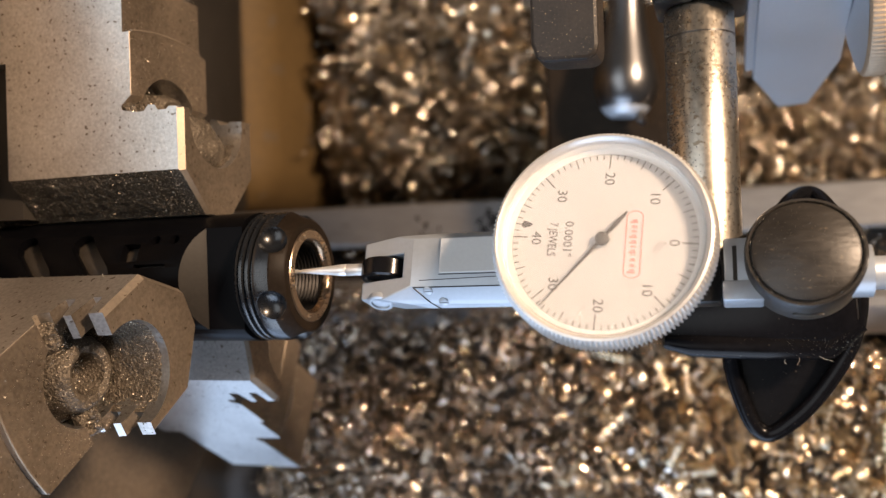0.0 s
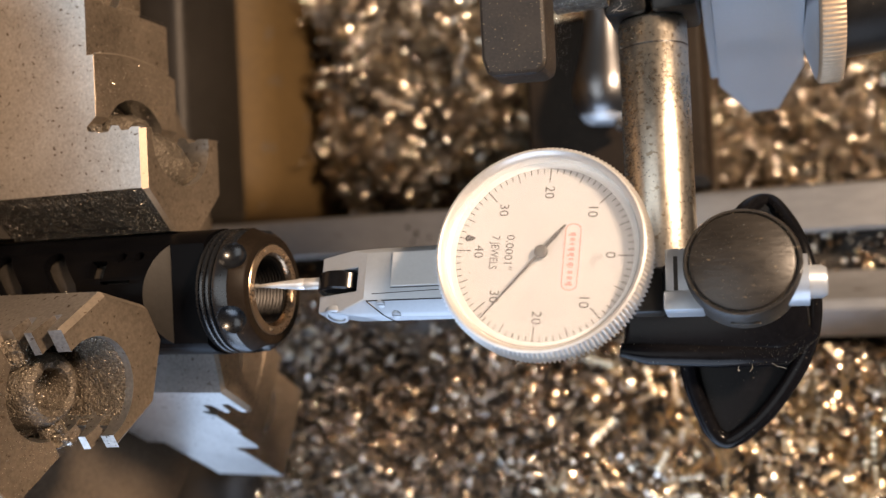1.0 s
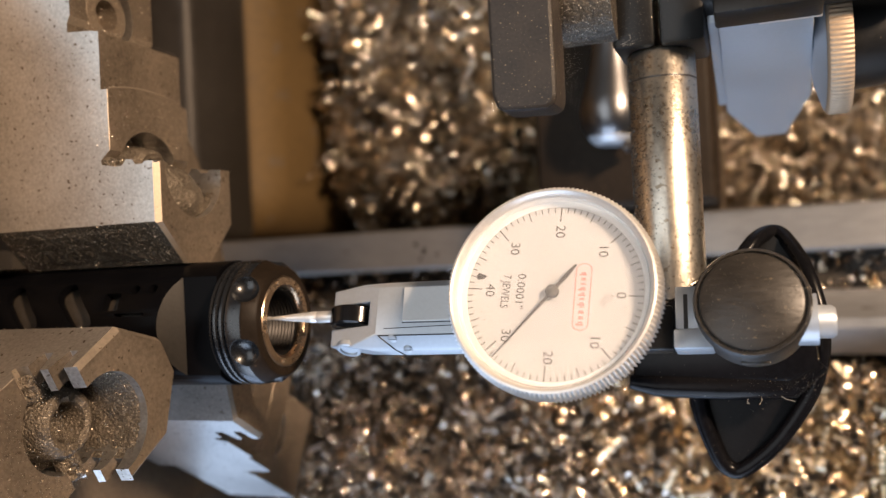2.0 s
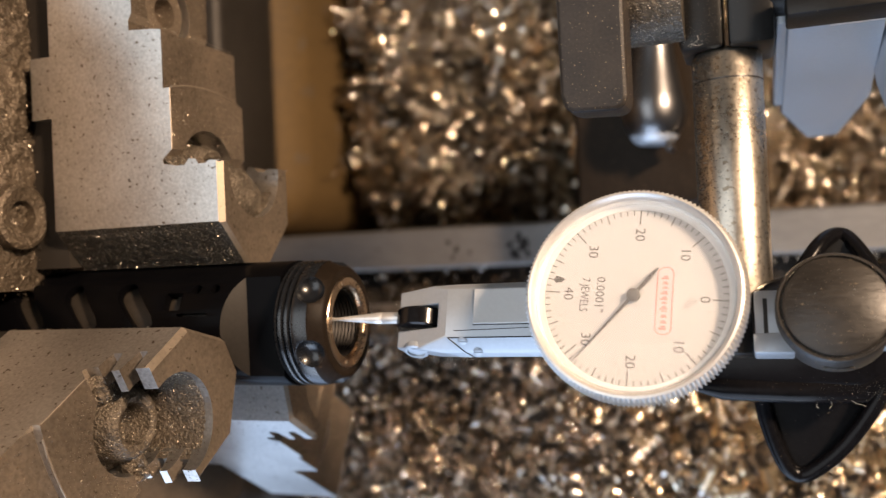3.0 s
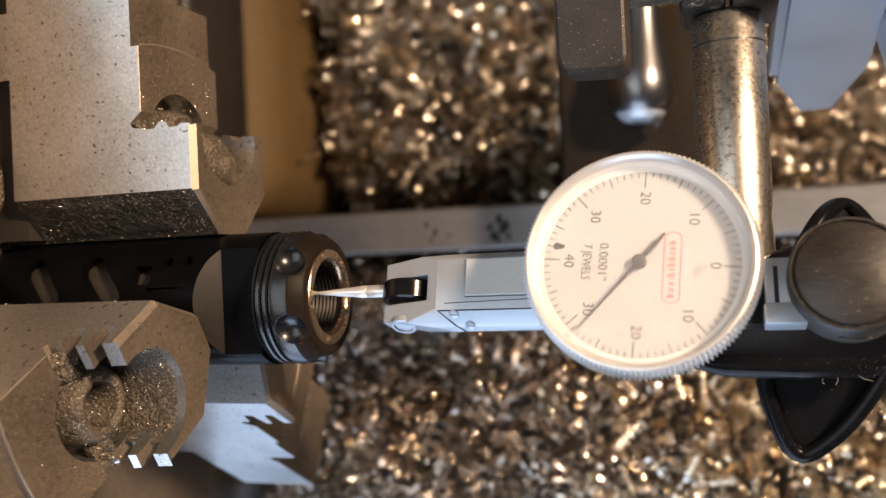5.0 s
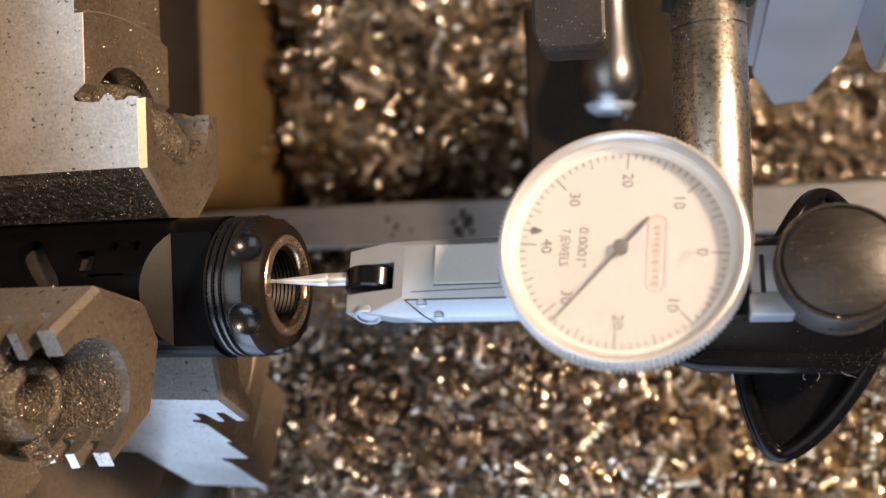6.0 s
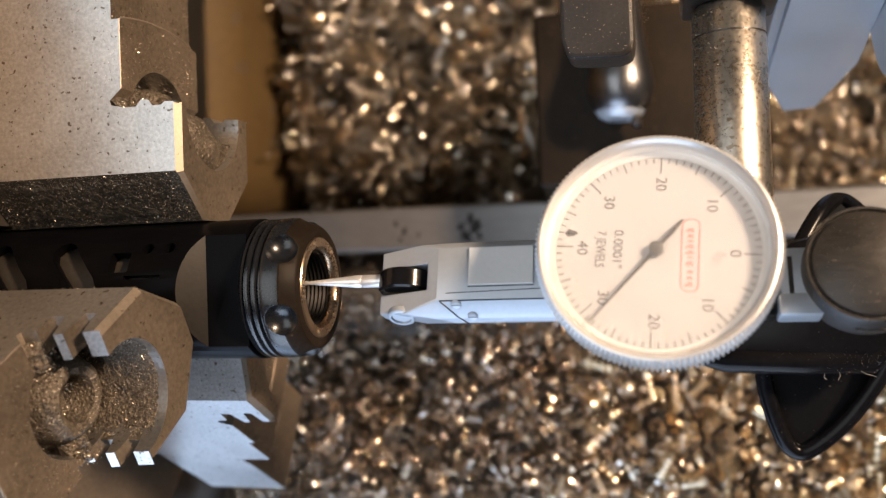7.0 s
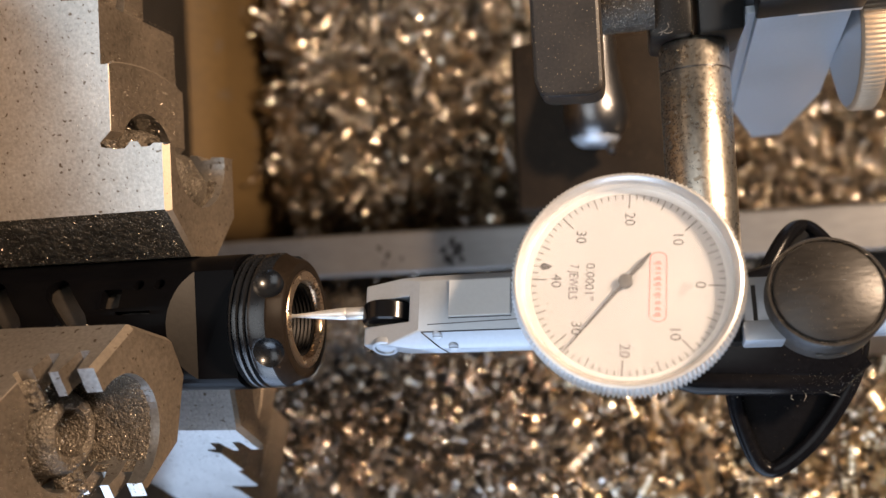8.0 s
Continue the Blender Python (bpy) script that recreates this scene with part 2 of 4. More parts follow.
def smooth_loop(points, steps=6):
    """A closed soft curve through points."""
    out, n = [], len(points)
    for i in range(n):
        a, b, c, d = (Vector(points[(i + k) % n]) for k in (-1, 0, 1, 2))
        for s in range(steps):
            t = s / steps
            out.append(0.5 * ((2 * b) + (c - a) * t + (2 * a - 5 * b + 4 * c - d) * t * t + (3 * b - a - 3 * c + d) * t ** 3))
    return out


def carve(bm, tools, bevel=0.0):
    """A bmesh cut by others: tools are (operation, bmesh). Returns a new bmesh."""
    def temp(b):
        bmesh.ops.recalc_face_normals(b, faces=b.faces)
        me = bpy.data.meshes.new("temp")
        b.to_mesh(me)
        b.free()
        return new("temp", me)
    ob = temp(bm)
    helpers = []
    for op, t in tools:
        h = temp(t)
        helpers.append(h)
        mod = ob.modifiers.new("cut", "BOOLEAN")
        mod.operation, mod.object, mod.solver = op, h, "EXACT"
    if bevel:
        mod = ob.modifiers.new("bevel", "BEVEL")
        mod.width, mod.segments, mod.limit_method, mod.angle_limit = bevel, 2, "ANGLE", radians(35)
    deps = bpy.context.evaluated_depsgraph_get()
    out = bmesh.new()
    me = bpy.data.meshes.new_from_object(ob.evaluated_get(deps))
    out.from_mesh(me)
    bpy.data.meshes.remove(me)
    for h in (ob, *helpers):
        old = h.data
        bpy.data.objects.remove(h)
        bpy.data.meshes.remove(old)
    return out


def merge(*bms):
    out = bms[0]
    for b in bms[1:]:
        me = bpy.data.meshes.new("temp")
        b.to_mesh(me)
        b.free()
        out.from_mesh(me)
        bpy.data.meshes.remove(me)
    return out


def lettering(text, size, m, depth=0.02):
    """Letters as a bmesh, centred, in millimetres."""
    cu = bpy.data.curves.new("temp", "FONT")
    cu.body, cu.size, cu.extrude, cu.align_x, cu.align_y, cu.resolution_u = text, size, depth, "CENTER", "CENTER", 3
    ob = new("temp", cu)
    me = bpy.data.meshes.new_from_object(ob.evaluated_get(bpy.context.evaluated_depsgraph_get()))
    bm = bmesh.new()
    bm.from_mesh(me)
    bpy.data.objects.remove(ob)
    bpy.data.curves.remove(cu)
    bpy.data.meshes.remove(me)
    bm.transform(m)
    return bm


def grains(count, sampler, size, seed, flat=0.6):
    """Loose grit: small uneven tetrahedra and slivers at sampled places."""
    rng = random.Random(seed)
    verts, faces = [], []
    for _ in range(count):
        p = Vector(sampler(rng))
        s = size * rng.uniform(0.4, 1.4)
        rot = Euler((rng.uniform(0, 6.3), rng.uniform(0, 6.3), rng.uniform(0, 6.3))).to_matrix()
        base = len(verts)
        for q in ((1, 0, -0.3), (-0.6, 0.7, -0.3), (-0.5, -0.8, -0.3), (0.05, 0, 0.9 * flat)):
            verts.append(p + rot @ (Vector(q) * s))
        faces += [(base, base + 1, base + 2), (base, base + 1, base + 3), (base + 1, base + 2, base + 3), (base + 2, base, base + 3)]
    return verts, faces


def stuff(name, verts, faces, mat, label, category, parent=None):
    me = bpy.data.meshes.new(name)
    me.from_pydata([Vector(v) * MM for v in verts], [], faces)
    me.materials.append(mat)
    ob = new(name, me)
    if parent:
        ob.parent = parent
        ob["label"], ob["kind"] = label, "stuff"
        return ob
    return tagged(ob, label, category, "", "stuff")

# ---- the workshop round the lathe ----
FLOOR_Z = -850


def room_wall(name, x0, x1, y0, y1, z0, z1, mat=WALL):
    return tagged(part(name, box(x0, x1, y0, y1, z0, z1), mat, smooth=0), "plain plastered workshop wall", "wall", "", "structure")


room_wall("wall_north", -1700, 1500, 1500, 1600, FLOOR_Z, 1900)
room_wall("wall_east", 1500, 1600, -1500, 1600, FLOOR_Z, 1900)
room_wall("wall_west", -1800, -1700, -1500, 1600, FLOOR_Z, 1900)
wall_s = part("wall_south", carve(box(-1700, 1500, -1600, -1500, FLOOR_Z, 1900), [("DIFFERENCE", box(-850, 350, -1700, -1400, -100, 1500))]), WALL, smooth=0)
tagged(wall_s, "plain plastered workshop wall with a window opening", "wall", "", "structure")
tagged(part("ceiling", box(-1800, 1600, -1600, 1600, 1900, 1960), WALL, smooth=0), "plain pale workshop ceiling", "ceiling", "", "structure")
tagged(part("floor", box(-1800, 1600, -1600, 1600, FLOOR_Z - 50, FLOOR_Z), FLOOR, smooth=0), "bare grey concrete workshop floor", "floor", "", "structure")

# ---- the lathe ----
AX_Y, AX_Z = -2.2, 363.0

tray = thing("chip_tray", "dark oily sheet steel chip tray under the lathe", "tray", "", "structure")
part("tray_floor", box(-520, 420, -260, 260, -12, 0, 1), TRAY_SHADE, tray)
part("tray_back", box(-520, 420, 260, 266, -12, 120, 1), TRAY_SHADE, tray)
part("tray_front", box(-520, 420, -266, -260, -12, 120, 1), TRAY_SHADE, tray)
part("stand", box(-500, 400, -240, 240, FLOOR_Z, -12, 3), TRAY_SHADE, tray)

bed = thing("lathe_bed", "worn cast iron lathe bed with two ground ways", "lathe bed")
part("rear_way", prism([(5.2, 190), (5.2, 207), (6.2, 208), (19, 208), (20, 207), (20, 190), (16, 182), (9, 182)], "x", -420, 380), WAY, bed, "flat ground rear way, scratched and stained")
part("front_way", prism([(-28, 188), (-28, 199), (-24, 203), (-19, 207.5), (-16, 207.5), (-11, 203), (-7.5, 201), (-7.5, 188), (-12, 182), (-24, 182)], "x", -420, 380), WAY, bed, "ridged ground front way")
part("rear_web", box(-420, 380, 8, 16, 0, 183, 1), IRON, bed)
part("front_web", box(-420, 380, -26, -12, 0, 183, 1), IRON, bed)
part("cross_web", box(-420, 380, -12.5, 8.5, 60, 176, 1), IRON, bed)

saddle = thing("lathe_saddle", "oily cast iron saddle wing hidden under turnings", "lathe saddle")
part("wing", box(-330, 330, -190, -33, 150, 172, 3), IRON, saddle)
part("apron", box(-330, 330, -215, -185, 2, 170, 3), IRON, saddle)
part("foot", box(-330, 330, -60, -40, 2, 152, 2), IRON, saddle)

head = thing("headstock_casting", "tan painted headstock casting below the chuck", "headstock")
part("gap_block", box(-330, -196, 24, 200, 1, 158, 24, 8), TAN, head)
# Added slab, dark in place of the chuck's shadow on the block's top.
part("top_shade_slab", box(-330, -199, 22, 204, 160.5, 206, 5, 4), TRAY_SHADE, head, "added dark slab standing in for the shade on the casting's top")
part("spindle_nose_housing", box(-420, -215, -150, 150, 205, 470, 12, 4), TAN, head)

# chuck with three stepped jaws
chuck = thing("lathe_chuck", "three-jaw lathe chuck with dirty stepped steel jaws", "chuck", m=Matrix.Translation((0, AX_Y * MM, AX_Z * MM)))
body_bm = lathe_turned([(-212, 30), (-212, 78), (-210, 80), (-136, 80), (-133, 78), (-133, 24), (-135, 22), (-212, 22)], "x", 96, closed=False)
body_bm = merge(body_bm, lathe_turned([(-212, 22), (-212, 30)], "x", 96, closed=False))
part("chuck_body", body_bm, IRON, chuck, "grimy round chuck body")
part("spindle", lathe_turned([(-260, 18), (-260, 30), (-211, 30), (-211, 18), (-260, 18)], "x", 48), IRON, chuck)
for ang in (60, 180, 300):
    rot = Matrix.Rotation(radians(ang - 30), 4, "X")
    sc = lathe_turned([(-134, 0.2), (-134, 3), (-130, 3.1), (-129.4, 5.4), (-129.8, 6.2), (-134, 6.2)], "x", 28, (0, 25.5, 0))
    part("face_screw", sc, CAKED, chuck, "socket screw caked with grit", rot)


def crust_sheet(at, nu, nv, seed, lift=0.45):
    """A thin uneven crust over a surface: at(u, v) gives a place and the way out of the surface."""
    bm = bmesh.new()
    g = []
    for i in range(nu + 1):
        row = []
        for j in range(nv + 1):
            u, v = i / nu, j / nv
            p, n_ = at(u, v)
            p, n_ = Vector(p), Vector(n_)
            edge = min(1.0, 6 * u, 6 * (1 - u), 6 * v, 6 * (1 - v))
            h = lift * (0.8 + 0.9 * noise.noise(p * 0.9 + Vector((seed, 0, 0))) + 0.7 * noise.noise(p * 2.6 + Vector((0, seed, 0))))
            row.append(bm.verts.new(p + n_ * (h * edge + 0.06 - 0.35 * (1 - edge))))
        g.append(row)
    for i in range(nu):
        for j in range(nv):
            bm.faces.new((g[i][j], g[i + 1][j], g[i + 1][j + 1], g[i][j + 1]))
    return bm


def jaw(ang, seed):
    rot = Matrix.Rotation(radians(ang), 4, "X")
    half = 10.9
    low = 12.4
    tip_at = {1: (11.4, 3.4), -1: (11.4, low - 7.5)}
    side = [(-86.9, 11.4), (-86.9, 29.6), (-89.3, 29.8), (-89.9, 25.4), (-91.5, 25.4), (-92.1, 30.2), (-93.4, 30.4), (-94.4, 25.9), (-96.3, 25.9), (-96.7, 29.4), (-98.8, 29.8), (-99.0, 30.6), (-96.9, 32.4),
            (-96.9, 53.8), (-100.0, 54.4), (-105.4, 54.8), (-105.4, 56.6), (-104.7, 58), (-104.7, 78), (-124, 78), (-124, 52.2), (-128.6, 52.2), (-128.6, 40.4), (-124, 40.4), (-124, 11.4)]
    if seed == 3:
        side = [(x, max(r, 29.3)) if -97 < x < -89 and r < 29 else (x, r) for x, r in side]
    bm = prism([(x, r) for x, r in side], "z", -low, half)
    plan = prism([(11.4, 7.5 - low), (18.9, -low), (90, -low), (90, half), (18.9, half), (11.4, 3.4)], "x", -140, -80)
    cuts = [("INTERSECT", plan)]
    cuts.append(("DIFFERENCE", lathe_turned([(-80, 8.5), (-103.5, 8.5)], "x", 48, (0, 28.4, 0))))
    cuts.append(("DIFFERENCE", lathe_turned([(-80, 6.6), (-112, 6.6)], "x", 40, (0, 60.8, 0))))
    cuts.append(("DIFFERENCE", lathe_turned([(-80, 44.8), (-98.4, 44.8), (-98.4, 57), (-80, 57), (-80, 44.8)], "x", 120)))
    for s in (1, -1):
        wide = half if s > 0 else low
        cuts.append(("DIFFERENCE", prism([(-86.0, s * (wide - 1.9)), (-86.0, s * (wide + 1)), (-88.7, s * (wide + 1))], "y", 5, 29.6)))
        tip = prism([(-86.0, -1.5), (-86.0, 1.0), (-88.6, 1.0)], "z", -2, 13)
        d = math.sqrt(0.5)
        tip.transform(Matrix(((1, 0, 0, 0), (0, -d, d, 11.4), (0, s * d, s * d, s * tip_at[s][1]), (0, 0, 0, 1))))
        cuts.append(("DIFFERENCE", tip))
        cuts.append(("DIFFERENCE", prism([(-96.4, s * (wide - 0.6)), (-96.4, s * (wide + 1)), (-98.0, s * (wide + 1))], "y", 30.5, 44.2)))
    top = part("jaw", carve(bm, cuts, 0.3), STEEL, chuck, "stepped steel jaw with worn bright edges", rot, 0)
    # Faces turned along +x take a browner, darker steel.
    top.data.materials.append(BROWN_STEEL)
    top.data.materials.append(STEEL_EDGE)
    top.data.materials.append(CRUST_DARK)
    inward, along = rot @ Vector((0, -1, 0)), rot @ Vector((0, 0, 1))
    for face in top.data.polygons:
        if face.normal.x > 0.97 and face.area > 4e-6:
            face.material_index = 1
        elif face.normal.x > 0.25:
            face.material_index = 2
        elif seed != 5 and abs(face.normal.x) < 0.2 and face.normal @ inward > 0.4 and abs(face.normal @ along) > 0.4 and face.area > 1e-5:
            face.material_index = 3
    # Pale bar along the step's edge paints the light caught by its lip.
    lip = [(-97.0, 44.9 * math.cos(a), 44.9 * math.sin(a)) for a in [(-10.4 + 1.3 * k) / 44.9 for k in range(17)]]
    part("lit_lip", tube(lip, 0.22, 6), STEEL_EDGE, top, "thin added bar, paler to paint the lit lip of the step", rot)
    # Coloured near black to paint the slot's shadow behind the jaw.
    part("master_jaw", prism([(12, -7.5), (78, -7.5), (78, 7.5), (12, 7.5)], "x", -138, -124.2), TRAY_SHADE, top, "oily master jaw, near black for the shade in its slot", rot)
    screw = lathe_turned([(-112, 6.1), (-106.5, 6.1), (-105.6, 5.4), (-105.6, 3.0), (-110, 2.9), (-110, 0.1)], "x", 32, (0, 60.8, 0))
    part("cap_screw", screw, IRON, top, "socket cap screw", rot)
    deep = lathe_turned([(-103.4, 8.4), (-102.4, 8.2), (-102.0, 6.5), (-97.6, 6.1), (-96.2, 5.4), (-95.8, 4.6), (-96.2, 3.6), (-100.8, 3.1), (-101.2, 0.1)], "x", 48, (0, 28.0, 0.2))
    for v in deep.verts:
        v.co += Vector((1, 0.7, 0.7)) * 0.3 * noise.noise(v.co * 0.7)
    part("packed_screw", deep, CRUST, top, "sunk screw packed with grit", rot)

    if seed == 3:
        lump = bmesh.new()
        bmesh.ops.create_icosphere(lump, subdivisions=4, radius=1.0)
        for v in lump.verts:
            v.co = Vector((-95.2 + 7.4 * v.co.x, 23.8 + 6.4 * v.co.y, -0.6 + 8.6 * v.co.z))
            v.co += Vector((1, 1, 1)) * (0.8 * noise.noise(v.co * 0.4) + 0.45 * noise.noise(v.co * 1.3))
        part("grit_plug", lump, CRUST, top, "plug of packed grit", rot)

    def lining(u, v):
        a = 1.72 + u * 2.84
        out = Vector((0, -math.cos(a), -math.sin(a)))
        return (-87.2 - 15.5 * v, 28.4 + 8.45 * math.cos(a), 8.45 * math.sin(a)), out
    part("bore_crust", crust_sheet(lining, 60, 36, seed, 0.22), CRUST, top, "crusted grit lining the screw bore", rot, 60)
    for s in (1, -1) if seed != 5 else ():
        def flank(u, v):
            t = 0.03 + 0.95 * v
            return (-124 + 35.2 * u, 11.4 + 7.5 * t, s * (tip_at[s][1] + 7.5 * t)), (0, -0.707, s * 0.707)
        part("flank_crust", crust_sheet(flank, 110, 28, seed + s, 0.15), CRUST_DARK, top, "oily grit caked on the tip's flank", rot, 60)

    for s in (1, -1):
        def ledge(u, v):
            return (-96.6 - 3.0 * u, 29.0 + 2.8 * u, s * (5.5 + (half - 5.5) * v)), (0.6, 0.8, 0)
        part("notch_crust", crust_sheet(ledge, 16, 20, seed + 7 + s, 0.7), CRUST, top, "grit packed in the step's notch", rot, 60)

    def place(rng):
        k = rng.random()
        if k < 0.25:
            a = rng.uniform(1.75, 4.5)
            p = (rng.uniform(-102, -88), 28.4 + 8.1 * math.cos(a), 8.1 * math.sin(a))
        elif k < 0.45:
            p = (rng.gauss(-97.5, 1.2), rng.gauss(29.8, 0.9), rng.uniform(-half, half))
        elif k < 0.70:
            t = rng.random()
            s = rng.choice((1, -1))
            p = (rng.uniform(-124, -88.5), 11.4 + 7.5 * t - 0.1, s * (tip_at[s][1] + 7.5 * t + 0.1))
        elif k < 0.74:
            p = (rng.gauss(-104, 0.8), rng.gauss(55, 0.8), rng.uniform(-half, half))
        elif k < 0.86:
            p = (-104.6, rng.uniform(57, 75), rng.uniform(-low, half))
        else:
            p = (-96.85, 31 + abs(rng.gauss(0, 9.0)), rng.uniform(-half, half))
            if k > 0.96:
                p = (-97.4 - abs(rng.gauss(0, 2.5)), rng.uniform(33, 53), rng.choice((1, -1)) * (half + 0.02))
            if p[1] > 44:
                p = (-98.35, p[1], p[2]) if k <= 0.96 else p
            if p[1] < 32.3:
                p = (-98.2, 54.5, p[2])
        return rot @ Vector(p)
    v, f = grains(13000, place, 0.10, seed)
    stuff("jaw_grit", v, f, CRUST_CHIP, "fine metal grit caked in the notches", "grit", top)
    return top


CRUST_CHIP = chip_material("metal_grit", [(0.2, 0.165, 0.125), (0.4, 0.345, 0.27), (0.1, 0.085, 0.065), (0.28, 0.23, 0.175), (0.55, 0.5, 0.42), (0.85, 0.76, 0.62)], 0.36)
# White glints among the dark grit are painted as pale spots.
CRUST_DARK = material("black_oily_grit", (0.075, 0.065, 0.052), 0.38, 0.4, 0.5, 160, 1500, 0.9, (0.62, 0.56, 0.47), 3200, 0.63, 0.2, None, 0.0005)


def face_crust(u, v):
    return (-132.9, 8 + 62 * u, -30 + 50 * v), (1, 0, 0)


part("face_crust", crust_sheet(face_crust, 90, 70, 31, 1.0), CAKED, chuck, "thick gritty film on the chuck face", None, 60)
v, f = grains(5000, lambda r: (-131.6 + r.gauss(0, 0.5), r.uniform(6, 72), r.uniform(-32, 24)), 0.2, 77)
stuff("face_grit", v, f, CRUST_CHIP, "loose metal grit on the chuck face", "grit", chuck)
jaw(0, 3)
jaw(120, 4)
jaw(240, 5)

# ---- the workpiece held in the jaws ----
work = thing("workpiece", "blackened steel ported tube with a threaded front bore", "workpiece", m=Matrix.Translation((0, AX_Y * MM, AX_Z * MM)))
tube_bm = lathe_turned([(-235, 9.6), (-235, 11.2), (-234, 11.4), (-78.2, 11.4), (-78.0, 11.2), (-78.0, 6.1), (-87.5, 6.1), (-89.6, 9.6), (-235, 9.6)], "x", 96)
cuts = [("DIFFERENCE", prism([(-85.0, side * 7.3), (-70, side * 7.3), (-70, side * 16), (-91.2, side * 16), (-86.6, side * 9.2)], "y", -20, 20)) for side in (1, -1)]


def port(cut, turn, x, skew=0.0):
    """A cutter set on the tube's wall, turned round its axis."""
    cut.transform(Matrix.Rotation(radians(turn), 4, "X") @ Matrix.Translation((x, 0, 0)) @ Matrix.Rotation(radians(skew), 4, "Z"))
    cuts.append(("DIFFERENCE", cut))


for quarter in (0, 90, 180, 270):
    for x in (-94.2, -90.4):
        port(lathe_turned([(5, 1.0), (16, 1.0)], "z", 18), quarter - 38, x)
    port(box(-1.8, 1.8, -1.7, 1.7, 5, 16, 0.4), quarter - 26, -98.6)
    port(box(-3.2, 3.2, -0.3, 0.3, 5, 16), quarter - 13, -94.2)
    for k in range(4):
        port(box(-5.8, 5.8, -2.1, 2.1, 4, 16, 1.8), quarter - 22, -107 - 12.5 * k, -50)
# Added liner just under the wall, in place of the bore behind the ports.
part("port_liner", lathe_turned([(-160, 6.0), (-160, 9.3), (-90.2, 9.3), (-90.2, 6.0), (-160, 6.0)], "x", 48), LINER, work, "added dull liner standing in for the bore wall behind the ports")
tube_ob = part("ported_tube", carve(tube_bm, cuts, 0.12), BLACK_OX, work, "blackened tube with slotted ports and two wrench flats", smooth=30)
# The shoulder face is coloured browner and paler for warm light on it.
tube_ob.data.materials.append(LIT_SHOULDER)
for face in tube_ob.data.polygons:
    if face.normal.x > 0.4 and -0.0892 < face.center.x < -0.0846:
        face.material_index = 1
prof = [(-77.9, 8.2), (-77.9, 10.5), (-77.5, 11.0)]
for g in range(3):
    x = -77.3 + g * 1.2
    prof += [(x, 11.2), (x + 0.2, 10.5), (x + 0.6, 10.5), (x + 0.8, 11.25)]
prof += [(-73.6, 11.3), (-71.2, 11.3), (-70.9, 11.15), (-69.1, 9.9), (-68.85, 9.6), (-68.8, 8.2)]
collar = lathe_turned(prof + [prof[0]], "x", 96)
dimples = []
for k in range(6):
    a = radians(k * 60 - 5)
    d = bmesh.new()
    bmesh.ops.create_uvsphere(d, u_segments=24, v_segments=16, radius=2.9)
    d.transform(Matrix.Translation((-71.0, 12.0 * math.cos(a), 12.1 * math.sin(a))))
    dimples.append(("DIFFERENCE", d))
collar_ob = part("collar", carve(collar, dimples, 0.12), COLLAR, work, "black collar with grooves and round spanner dimples")
collar_ob.data.materials.append(BROWN_OX)
for face in collar_ob.data.polygons:
    if face.center.x > -0.0711 and face.normal.x > 0.4 and Vector((0, face.center.y, face.center.z)).normalized() @ face.normal > -0.2:
        face.material_index = 1
ring = [(-69.7, 8.25), (-69.0, 8.25), (-68.65, 7.95), (-68.65, 6.6), (-69.2, 6.15), (-69.7, 6.1), (-69.7, 8.25)]
part("bore_ring", lathe_turned(ring, "x", 72), BORE, work, "bronze-toned freshly cut ring")
ring = [(-69.8, 8.2), (-69.8, 6.1)]
x = -70.0
while x > -77:
    ring += [(x, 5.7), (x - 0.35, 6.1)]
    x -= 0.7
ring += [(-77.6, 6.0), (-77.6, 8.2), (-69.8, 8.2)]
part("thread", lathe_turned(ring, "x", 72), SHADED_THREAD, work, "steel thread, darkened for the shade inside the bore")
for a in (20, 100, 165, 245, 320):
    part("ring_mark", lathe_turned([(-68.8, 0.3), (-68.45, 0.3), (-68.4, 0.1)], "x", 12, (0, 7.3 * math.cos(radians(a)), 7.3 * math.sin(radians(a)))), STEEL_EDGE, work)

# ---- the dial test indicator: drawn round its needle's hub, the dial's normal along z ----
DIAL_Z = Vector((-0.015, 0.311, 0.95)).normalized()
DIAL_X = Vector((1, 0, 0.0))
DIAL_X = (DIAL_X - DIAL_Z * DIAL_X.dot(DIAL_Z)).normalized()
DIAL_Y = DIAL_Z.cross(DIAL_X)
HUB = Vector((-16.0, 1.9, 379.2))
DIAL = Matrix(((DIAL_X.x, DIAL_Y.x, DIAL_Z.x, HUB.x * MM), (DIAL_X.y, DIAL_Y.y, DIAL_Z.y, HUB.y * MM), (DIAL_X.z, DIAL_Y.z, DIAL_Z.z, HUB.z * MM), (0, 0, 0, 1)))
DIAL_MM = Matrix.Translation(HUB) @ DIAL.to_3x3().to_4x4()
ZERO = -5.0

ind = thing("dial_test_indicator", "satin steel dial test indicator with white face and fluted bezel", "indicator", m=DIAL)
case = lathe_turned([(-9.5, 0.2), (-9.5, 12.6), (-8.9, 13.2), (-2.2, 13.2), (-2.2, 0.2)], "z", 72)
part("case", case, BLUEGREY, ind)
bez = lathe_turned([(-2.4, 13.0), (-2.6, 14.8), (-2.2, 15.5), (1.2, 15.55), (1.9, 15.2), (2.35, 14.9), (2.45, 14.6), (2.05, 14.15), (0.9, 13.9), (0.1, 13.8), (-0.3, 13.8), (-0.3, 12.9), (-2.4, 13.0)], "z", 840, teeth=(140, 0.5, 2, 4))
part("bezel", bez, BEZEL, ind, "bright fluted aluminium bezel")
